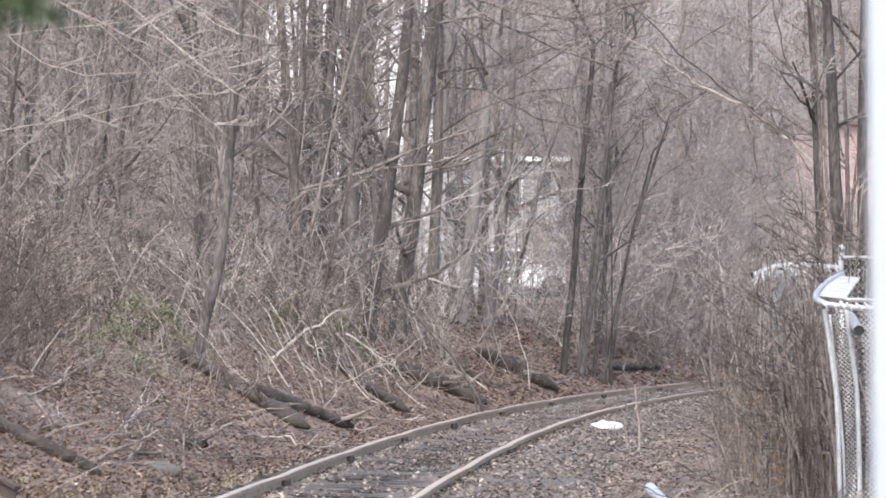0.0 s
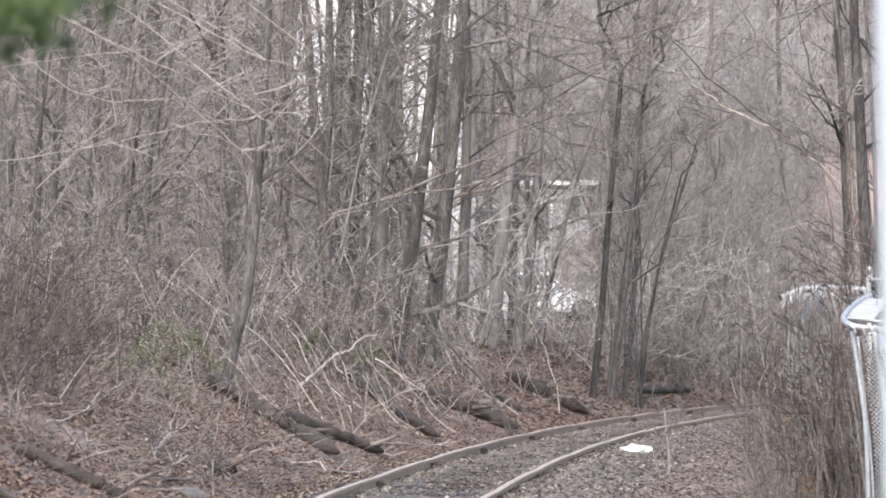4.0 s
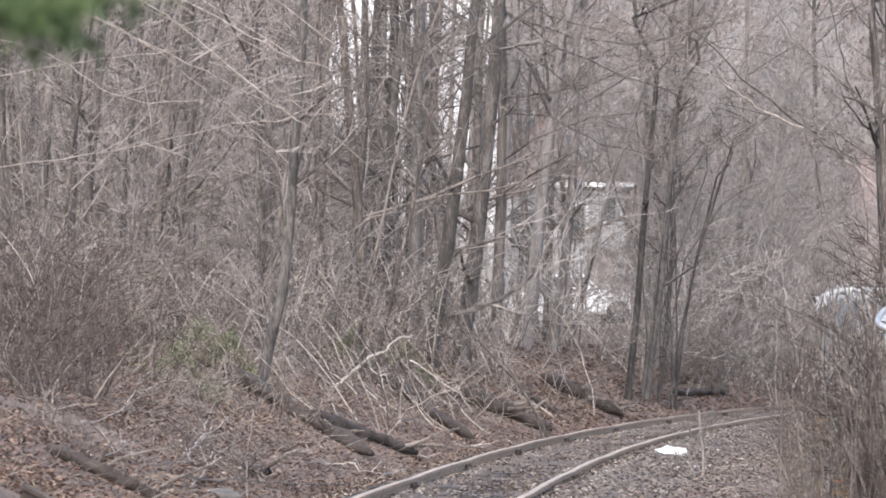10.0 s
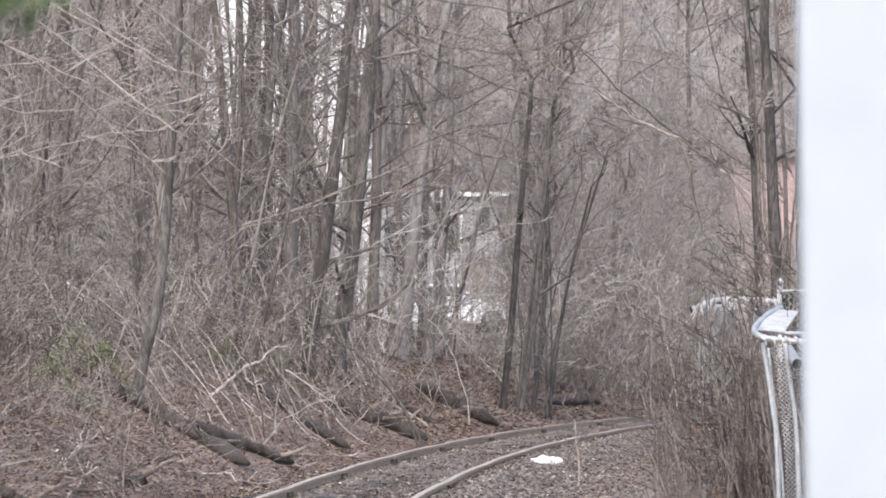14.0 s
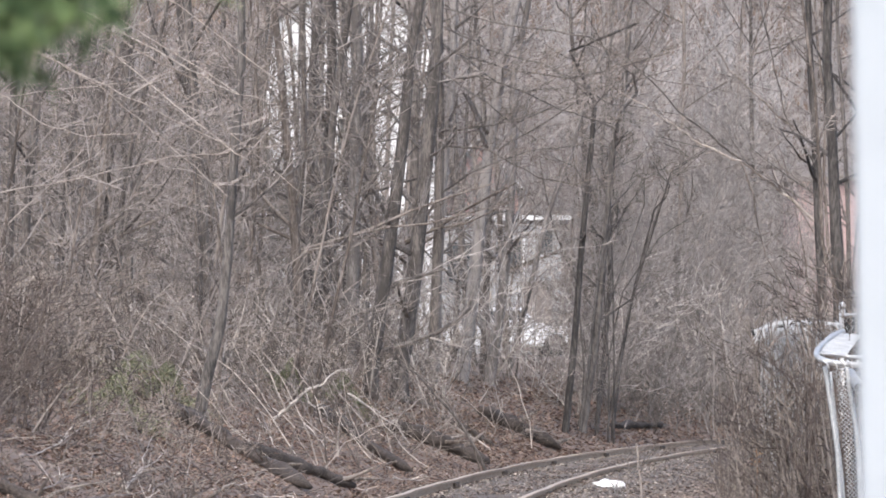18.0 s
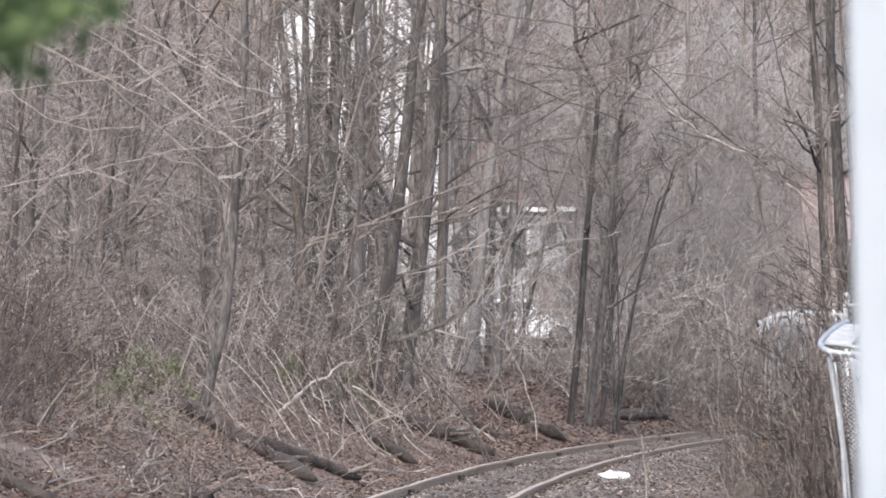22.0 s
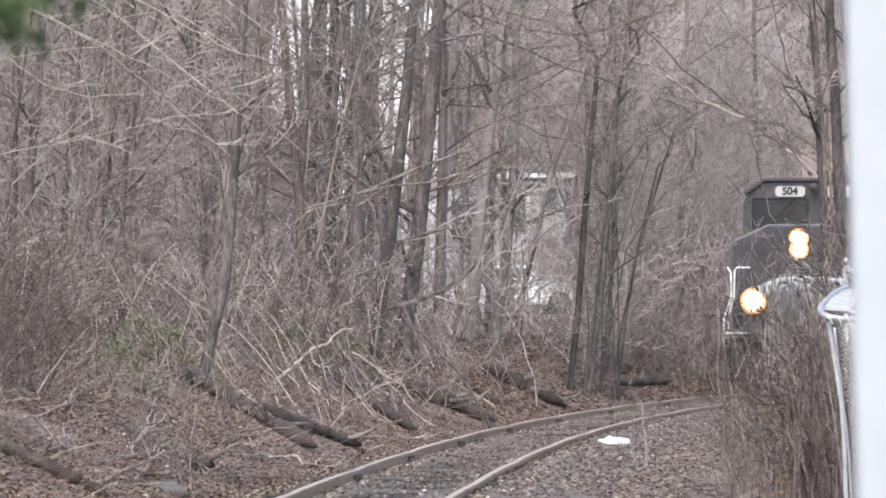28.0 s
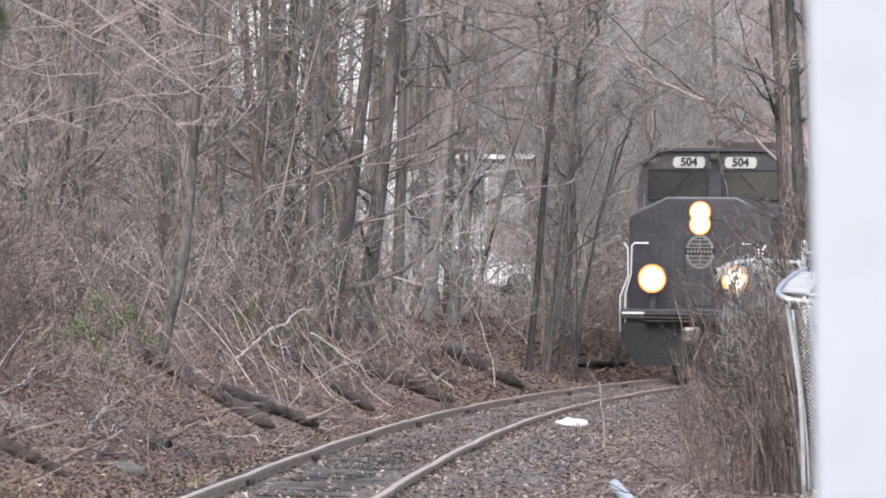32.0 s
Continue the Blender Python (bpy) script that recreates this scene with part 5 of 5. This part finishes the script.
# ---- houses, shed and car behind the wood ----
def make_house(name, label, x0, x1, y, eaves, ridge, wall_mat, roof_mat, depth=8, windows=(), along_x=False):
    cx = (x0 + x1) / 2
    base = land(cx, y) - 0.3
    house = thing(name, label, "house", Matrix.Translation((cx, y, base)))
    w = (x1 - x0) / 2
    if along_x:
        w, depth = depth / 2, 2 * w
    walls = Shape()
    walls.prism([(-w, 0), (w, 0), (w, eaves - base), (0, ridge - base), (-w, eaves - base)], 0, depth)
    wall = part("wall", walls, wall_mat, house)
    for side in (-1, 1):
        roof = Shape()
        a, b = Vector((side * (w + 0.35), 0, eaves - base - 0.15)), Vector((0, 0, ridge - base + 0.12))
        roof.add([a + Vector((0, -0.4, 0)), b + Vector((0, -0.4, 0)), b + Vector((0, depth + 0.4, 0)), a + Vector((0, depth + 0.4, 0)),
                  a + Vector((0, -0.4, 0.16)), b + Vector((0, -0.4, 0.16)), b + Vector((0, depth + 0.4, 0.16)), a + Vector((0, depth + 0.4, 0.16))],
                 [(0, 1, 2, 3), (4, 5, 6, 7), (0, 1, 5, 4), (1, 2, 6, 5), (2, 3, 7, 6), (3, 0, 4, 7)])
        part("roof", roof, roof_mat, house)
    for wx, wz, ww, wh in windows:
        window = Shape()
        for o, s in (((0, 0, wh / 2), (ww + 0.2, 0.1, 0.1)), ((0, 0, -wh / 2), (ww + 0.2, 0.14, 0.1)), ((ww / 2, 0, 0), (0.1, 0.1, wh)), ((-ww / 2, 0, 0), (0.1, 0.1, wh)), ((0, 0, 0), (ww, 0.08, 0.06))):
            window.box(o, s)
        ob = part("window", window, STRIPE, house, "white window frame")
        ob.matrix_local = Matrix.Translation((wx, -0.06, wz - base))
        pane = Shape()
        pane.box((0, 0.03, 0), (ww, 0.03, wh))
        part("pane", pane, PANE, ob)
    if along_x:
        house.matrix_world = Matrix.Translation((cx - depth / 2, y + w, base)) @ Matrix.Rotation(-math.pi / 2, 4, "Z") @ Matrix.Scale(1, 4)
    return house


def fit_out_shed(shed):
    """Cladding boards, doors and windows on the wall that faces the track."""
    inv = shed.matrix_world.inverted()
    base = land(1.9, 205)
    for k in range(11):
        board = Shape()
        board.box(inv @ Vector((-0.1 + 0.4 * k, 204.97, base + 2.3)), (0.05, 0.05, 4.6))
        part("cladding_batten", board, SHED, shed)
    for x, z, w, h, mat, name in ((0.5, 3.2, 0.9, 1.3, PANE, "window"), (2.2, 3.4, 0.8, 1.2, PANE, "window"), (3.2, 1.3, 1.0, 2.4, ROOF, "shed_door"), (1.3, 1.6, 0.5, 1.9, ROOF, "louvre_panel"), (3.5, 3.9, 0.4, 0.7, PANE, "window"), (0.0, 2.3, 0.12, 4.6, SHED, "corner_board"), (1.72, 3.2, 0.1, 2.6, SHED, "trim_board"), (2.72, 3.5, 0.08, 1.6, SNOW, "trim_board"), (3.85, 2.3, 0.12, 4.6, SHED, "corner_board")):
        s = Shape()
        s.box(inv @ Vector((x, 204.92, base + z)), (0.08 if w > 0.2 else 0.1, w, h))
        part(name, s, mat, shed)


make_house("white_house", "tall white sided house glimpsed behind the trees", -6.8, -0.4, 222, 14.0, 16.5, SIDING, ROOF, 9, [(-1.6, 4, 0.9, 1.5), (1.4, 4, 0.9, 1.5), (-1.6, 7.2, 0.9, 1.5), (1.4, 7.2, 0.9, 1.5), (0, 10.2, 0.9, 1.3)])
shed = make_house("grey_shed", "pale grey shed with a white roof edge behind the trees", -0.2, 4.0, 205, 6.7, 6.5, SHED, SNOW, 6, along_x=True)
fit_out_shed(shed)
make_house("red_house", "faded red house with white trim on the far slope", -0.2, 2.9, 236, 8.4, 10.4, BRICK_RED, SNOW, 8, [(0.7, 7.9, 0.7, 1.3)])
make_house("red_house", "faded red building with a white roof edge behind the fence trees", 12.6, 23.4, 212, 8.2, 8.0, PINK, ROOF, 9, along_x=True)
# its wall shares the haze-paled colour of the hillside woods
make_house("brown_house", "brown house with a pale roof edge far behind the fence", 14.0, 24.0, 238, 8.9, 8.7, FAR_HAZE_TONE, SNOW, 9, along_x=True)


def make_car():
    car = thing("parked_car", "white car parked behind the trees", "car", pose(1.75, 186, land(1.75, 186), 0, 0, 12))
    body, cabin, glass = Shape(), Shape(), Shape()
    body.box((0, 0, 0.66), (4.5, 1.75, 0.68), 0.12)
    body.box((1.45, 0, 0.98), (1.3, 1.6, 0.14), 0.06)
    body.box((-1.75, 0, 1.0), (0.9, 1.6, 0.14), 0.06)
    part("body", body, CAR_WHITE, car)
    bm = bmesh.new()
    bmesh.ops.create_cube(bm, size=1.0, matrix=Matrix.Translation((-0.2, 0, 1.26)) @ Matrix.Diagonal((2.5, 1.6, 0.58, 1)))
    for v in bm.verts:
        if v.co.z > 1.3:
            v.co.x = -0.25 + (v.co.x + 0.2) * 0.62
            v.co.y *= 0.86
    bmesh.ops.bevel(bm, geom=bm.edges[:], offset=0.06, segments=2, affect="EDGES")
    cabin.take(bm)
    part("cabin", cabin, CAR_WHITE, car)
    for o in (-0.66, 0.22):
        pane = Shape()
        pane.box((o, -0.74, 1.3), (0.74, 0.06, 0.3), 0.02)
        part("side_window", pane, PANE, car)
    for x in (-1.5, 1.5):
        for s in (-1, 1):
            tyre, rim = Shape(), Shape()
            tyre.cylinder((x, s * 0.78, 0.36), (x, s * 0.98, 0.36), 0.36, 20)
            wheel = part("wheel", tyre, TYRE, car)
            rim.cylinder((x, s * 0.97, 0.36), (x, s * 0.995, 0.36), 0.22, 16)
            part("rim", rim, STEEL, wheel)


make_car()


# ---- woods on the far hillside ----
def far_woods():
    rng = random.Random(15)
    wood = Shape()
    for _ in range(2000):
        y = rng.uniform(225, 345)
        x = rng.uniform(-0.1, 0.11) * y
        if x / y < -0.03 and rng.random() < 0.45:
            continue
        z = land(x, y) - 0.3
        h = rng.uniform(6, 13)
        r = rng.uniform(0.03, 0.075)
        line = bent(rng, Vector((x, y, z)), Vector((rng.uniform(-0.1, 0.1), 0, 1)), h, 5, 0.05, 0.02)
        wood.tube(line, [r * (1 - 0.16 * i) for i in range(6)], 4, False)
        for _ in range(22):
            p, d = along(line, rng.uniform(0.15, 1))
            b = bent(rng, p, aside(rng, d, rng.uniform(0.4, 1.1)), rng.uniform(0.8, 2.6), 3, 0.2, 0.08)
            wood.tube(b, [0.032, 0.024, 0.017, 0.01], 3, False)
            for _ in range(3):
                q, e = along(b, rng.uniform(0.2, 1))
                c = bent(rng, q, aside(rng, e, 0.8), rng.uniform(0.4, 1.1), 2, 0.2, 0.05)
                wood.tube(c, [0.018, 0.013, 0.008], 3, False)
    # the haze over the hillside is painted into this pale colour
    single("far_woods", wood, FAR_HAZE_TONE, "bare far hillside woods, paled to a hazy grey-brown", "trees", kind="stuff")


far_woods()


# ---- locomotive ----
def make_locomotive():
    loco = thing("locomotive", "dark diesel locomotive with lit headlights coming round the curve", "locomotive")
    deck = Shape()
    deck.box((0, 8.8, 1.28), (3.0, 19.0, 0.2), 0.02)
    part("deck", deck, LOCO_BLACK, loco)
    edge = Shape()
    for s in (-1, 1):
        edge.box((s * 1.24, -0.71, 1.3), (0.46, 0.03, 0.05), 0.006)
    part("deck_edge", edge, STRIPE, loco, "white-painted step edge")
    sill = Shape()
    sill.box((0, 8.8, 1.0), (1.2, 18.6, 0.36), 0.03)
    part("centre_sill", sill, LOCO_GREY, loco)
    # front pilot with steps
    pilot = Shape()
    pilot.prism([(-1.5, 1.2), (1.5, 1.2), (1.5, 0.75), (1.2, 0.24), (-1.2, 0.24), (-1.5, 0.75)], -0.62, -0.5)
    part("pilot", pilot, TYRE, loco, "dark pilot plate")
    climber = Shape()
    for k in range(3):
        climber.box((0, -0.72, 1.14 + 0.07 * k), (2.0, 0.18, 0.035), 0.008)
    part("anticlimber", climber, LOCO_GREY, loco)
    coupler = Shape()
    coupler.box((0, -0.9, 0.86), (0.24, 0.7, 0.26), 0.04)
    coupler.box((0.06, -1.22, 0.86), (0.36, 0.22, 0.34), 0.06)
    part("coupler", coupler, STEEL, loco, "worn steel coupler")
    hose = Shape()
    hose.tube([Vector((0.45, -0.65, 0.95)), Vector((0.47, -0.85, 0.8)), Vector((0.42, -0.95, 0.5)), Vector((0.36, -0.95, 0.35))], [0.03] * 4, 8)
    part("brake_hose", hose, INK, loco)
    for s in (-1, 1):
        for k in range(3):
            step = Shape()
            step.box((s * 1.38, -0.25, 0.42 + 0.3 * k), (0.3, 0.5, 0.04), 0.008)
            part("step", step, LOCO_GREY, loco)
        well = Shape()
        well.box((s * 1.22, -0.25, 0.82), (0.03, 0.5, 0.9), 0.01)
        part("step_well", well, LOCO_BLACK, loco)
    # wide nose
    nose = Shape()
    outline = [(-1.5, 1.38), (1.5, 1.38), (1.5, 3.3), (0.72, 3.66), (-0.72, 3.66), (-1.5, 3.3)]
    small = [(-1.46, 1.38), (1.46, 1.38), (1.46, 3.26), (0.7, 3.61), (-0.7, 3.61), (-1.46, 3.26)]
    n = 6
    nose.add([Vector((x, -0.0, z)) for x, z in small] + [Vector((x, 0.12, z)) for x, z in outline] + [Vector((x, 1.7, z + (0.06 if z > 2 else 0))) for x, z in outline],
             [tuple(range(n)), tuple(range(3 * n - 1, 2 * n - 1, -1))] + [(k * n + i, k * n + i + n, k * n + (i + 1) % n + n, k * n + (i + 1) % n) for k in (0, 1) for i in range(n)])
    part("nose", nose, LOCO_BLACK, loco, "dark wide nose hood")
    lip = Shape()
    lip.tube([Vector((-1.48, 0.1, 3.29)), Vector((-0.71, 0.1, 3.65)), Vector((0.71, 0.1, 3.65)), Vector((1.48, 0.1, 3.29))], [0.026] * 4, 6)
    part("nose_edge", lip, TRIM_GREY, loco, "grey worn nose edge")
    door = Shape()
    door.box((0.0, -0.015, 2.2), (0.62, 0.03, 1.5), 0.02)
    part("nose_door", door, LOCO_BLACK, loco)
    herald = Shape()
    for k in range(24):
        a, b = 2 * math.pi * k / 24, 2 * math.pi * (k + 1) / 24
        herald.add([Vector((math.cos(t) * r * 0.84, y, 2.56 + math.sin(t) * r)) for y in (-0.034, -0.044) for t, r in ((a, 0.3), (b, 0.3), (b, 0.35), (a, 0.35))],
                   [(0, 1, 2, 3), (4, 5, 6, 7), (0, 1, 5, 4), (2, 3, 7, 6)])
    for k in range(7):
        z = -0.25 + k * 0.083
        w = 0.84 * math.sqrt(max(0.01, 0.09 - z * z))
        herald.box((0, -0.039, 2.56 + z), (2 * w, 0.01, 0.022))
    herald.box((0, -0.041, 2.56), (0.02, 0.01, 0.6))
    part("herald", herald, TRIM_GREY, loco, "round grey emblem of plain bars")
    plate = Shape()
    plate.box((0, -0.048, 2.57), (0.62, 0.012, 0.13), 0.005)
    band = part("herald_band", plate, INK, loco)
    for k in range(8):
        letter = Shape()
        letter.box((-0.24 + 0.068 * k, -0.057, 2.57), (0.04, 0.006, 0.06))
        part("lettering_bar", letter, TRIM_GREY, band)
    # lamps
    def lamp(name, x, y, z, r, mat, label):
        case, lens = Shape(), Shape()
        case.tube([Vector((x, y + 0.1, z)), Vector((x, y, z)), Vector((x, y - 0.03, z))], [r * 1.62, r * 1.62, r * 1.56], 18)
        body = part(name, case, LOCO_GREY, loco, "", True)
        # stacked glowing discs imitate the bloom round the lens
        for k, (wide, glow) in enumerate(zip((1.56, 1.44, 1.33, 1.23, 1.13), GLOWS)):
            ring = Shape()
            ring.tube([Vector((x, y - 0.03 - 0.003 * k, z)), Vector((x, y - 0.033 - 0.003 * k, z))], [r * wide, r * wide], 24)
            part("bloom_ring", ring, glow, body, "glowing orange ring that imitates the lamp's bloom")
        lens.tube([Vector((x, y - 0.04, z)), Vector((x, y - 0.05, z)), Vector((x, y - 0.057, z))], [r * 1.03, r * 0.94, r * 0.5], 18)
        part("lens", lens, mat, body, label)

    lamp("headlight", 0, -0.03, 3.37, 0.145, LAMP, "glowing warm headlight lens")
    lamp("headlight", 0, -0.03, 3.12, 0.145, LAMP, "glowing warm headlight lens")
    for s in (-1, 1):
        lamp("ditch_light", s * 0.85, -0.72, 2.0, 0.19, LAMP, "glowing warm ditch light lens")
        stand_ = Shape()
        stand_.box((s * 0.85, -0.62, 1.66), (0.12, 0.1, 0.56), 0.01)
        part("lamp_bracket", stand_, LOCO_BLACK, loco)
    # white handrails at the corners
    for s in (-1, 1):
        for pts in ([(1.52, 0.92), (1.53, 1.62), (1.37, 2.06), (1.38, 2.6), (1.46, 2.72)], [(0.96, 2.72), (1.24, 2.72), (1.3, 2.66), (1.31, 2.1), (1.42, 1.7), (1.42, 1.1)]):
            rail = Shape()
            rail.tube([Vector((s * x, -0.62, z)) for x, z in pts], [0.021] * len(pts), 8)
            part("handrail", rail, STRIPE, loco, "white-painted handrail", True)
        side = Shape()
        side.tube([Vector((s * 1.46, 4.6, 2.45)), Vector((s * 1.46, 17.8, 2.45))], [0.018] * 2, 6)
        part("side_handrail", side, STRIPE, loco)
        for k in range(8):
            stanchion = Shape()
            stanchion.tube([Vector((s * 1.46, 4.7 + 1.85 * k, 1.38)), Vector((s * 1.46, 4.7 + 1.85 * k, 2.45))], [0.016] * 2, 6)
            part("stanchion", stanchion, STRIPE, loco)
    # cab
    cab = Shape()
    cab.prism([(-1.6, 1.38), (1.6, 1.38), (1.6, 4.16), (1.48, 4.38), (1.1, 4.64), (-1.1, 4.64), (-1.48, 4.38), (-1.6, 4.16)], 1.7, 4.5)
    body = part("cab", cab, LOCO_BLACK, loco)
    roof = Shape()
    roof.prism([(-1.54, 4.34), (-1.12, 4.66), (1.12, 4.66), (1.54, 4.34), (1.58, 4.4), (1.14, 4.72), (-1.14, 4.72), (-1.58, 4.4)], 1.62, 4.6)
    part("cab_roof", roof, LOCO_BLACK, body)
    unit = Shape()
    unit.box((0.5, 3.4, 4.8), (1.2, 1.2, 0.2), 0.03)
    part("air_conditioner", unit, LOCO_GREY, body)
    for s in (-1, 1):
        frame_, pane = Shape(), Shape()
        for o, size in (((0, 0, 0.3), (1.24, 0.05, 0.04)), ((0, 0, -0.3), (1.24, 0.05, 0.04)), ((0.61, 0, 0), (0.04, 0.05, 0.56)), ((-0.61, 0, 0), (0.04, 0.05, 0.56))):
            frame_.box(Vector((s * 0.77, 1.68, 3.97)) + Vector(o), size, 0.008)
        w = part("windshield", frame_, INK, body)
        pane.box((s * 0.77, 1.685, 3.97), (1.18, 0.02, 0.56))
        part("pane", pane, GLASS, w, "dark reflecting windshield glass")
        wiper = Shape()
        wiper.tube([Vector((s * 0.5, 1.65, 4.22)), Vector((s * 0.85, 1.65, 3.85))], [0.01, 0.008], 5)
        part("wiper", wiper, INK, body)
        board, digits = Shape(), bpy.data.curves.new("digits", "FONT")
        board.prism([(s * 0.54 + x, 4.43 + z) for x, z in [(-0.33, -0.06), (-0.28, -0.115), (0.28, -0.115), (0.33, -0.06), (0.33, 0.06), (0.28, 0.115), (-0.28, 0.115), (-0.33, 0.06)]], 1.64, 1.72)
        plate = part("number_board", board, BOARD, body, "pale lit number board")
        digits.body, digits.size, digits.align_x, digits.align_y, digits.extrude = "504", 0.235, "CENTER", "CENTER", 0.004
        digits.offset = 0.008
        text = new("digits", digits)
        digits.materials.append(INK)
        text.parent = plate
        text.matrix_local = pose(s * 0.54, 1.632, 4.43, 90, 0, 0)
        side_pane = Shape()
        side_pane.box((s * 1.605, 3.1, 3.75), (0.02, 1.5, 0.7))
        part("side_window", side_pane, GLASS, body)
    bell = Shape()
    bell.tube([Vector((0, 1.62, 4.52)), Vector((0, 1.5, 4.52)), Vector((0, 1.46, 4.52))], [0.05, 0.085, 0.1], 14)
    part("roof_lamp", bell, LOCO_GREY, body, "round unlit lamp between the number boards", True)
    horn = Shape()
    for k in range(3):
        horn.tube([Vector((-0.2 + 0.2 * k, 2.6, 4.86)), Vector((-0.2 + 0.2 * k, 2.35, 4.86)), Vector((-0.2 + 0.2 * k, 2.2, 4.86))], [0.02, 0.03, 0.07], 10)
    part("horn", horn, LOCO_GREY, body)
    # long hood
    hood = Shape()
    hood.prism([(-0.95, 1.38), (0.95, 1.38), (0.95, 4.25), (0.75, 4.45), (-0.75, 4.45), (-0.95, 4.25)], 4.5, 17.4)
    long_hood = part("long_hood", hood, LOCO_BLACK, loco)
    for k in range(14):
        for s in (-1, 1):
            panel = Shape()
            panel.box((s * 0.962, 5.1 + 0.88 * k, 2.6), (0.02, 0.78, 2.1), 0.006)
            part("hood_door", panel, LOCO_BLACK, long_hood)
    for k in range(4):
        fan = Shape()
        fan.cylinder((0, 12.4 + 1.25 * k, 4.45), (0, 12.4 + 1.25 * k, 4.62), 0.55, 24)
        part("radiator_fan", fan, LOCO_GREY, long_hood)
    tank = Shape()
    tank.box((0, 8.8, 0.62), (2.7, 3.2, 0.8), 0.12)
    part("fuel_tank", tank, LOCO_GREY, loco)
    sets = []
    for ty in (3.2, 14.4):
        for s in (-1, 1):
            beam = Shape()
            beam.box((s * 1.05, ty, 0.62), (0.16, 3.3, 0.3), 0.05)
            for o in (-1.35, 1.35):
                beam.box((s * 1.1, ty + o, 0.5), (0.24, 0.34, 0.4), 0.05)
            part("truck_frame", beam, LOCO_GREY, loco)
        for o in (-1.35, 1.35):
            wheels = Shape()
            for s in (-1, 1):
                wheels.tube([Vector((s * 0.69, 0, 0)), Vector((s * 0.72, 0, 0)), Vector((s * 0.725, 0, 0)), Vector((s * 0.83, 0, 0))], [0.53, 0.53, 0.5, 0.495], 28)
            wheels.cylinder((-0.69, 0, 0), (0.69, 0, 0), 0.09, 12)
            ob = part("wheelset", wheels, STEEL, loco)
            sets.append((ob, ty + o))
    return loco, sets


locomotive, wheelsets = make_locomotive()
SPEED = 2.0


def motions():
    rows = []
    for t in range(0, 33):
        y = 120.6 + SPEED * (32 - t)
        front, rear = rail_point(y + 3.2, 0), rail_point(y + 14.2, 0)
        way = (rear - front).normalized()
        turn = -math.degrees(math.atan2(way.x, way.y))
        p = front - way * 3.2
        rows.append((t, pose(p.x, p.y, p.z + CANT / 2, math.degrees(math.asin(way.z)), 1.1, turn)))
    walk(locomotive, rows)
    for ob, y in wheelsets:
        walk(ob, [(k * 0.25, pose(0, y, 0.5, math.degrees(SPEED * k * 0.25 / 0.5))) for k in range(129)])


motions()
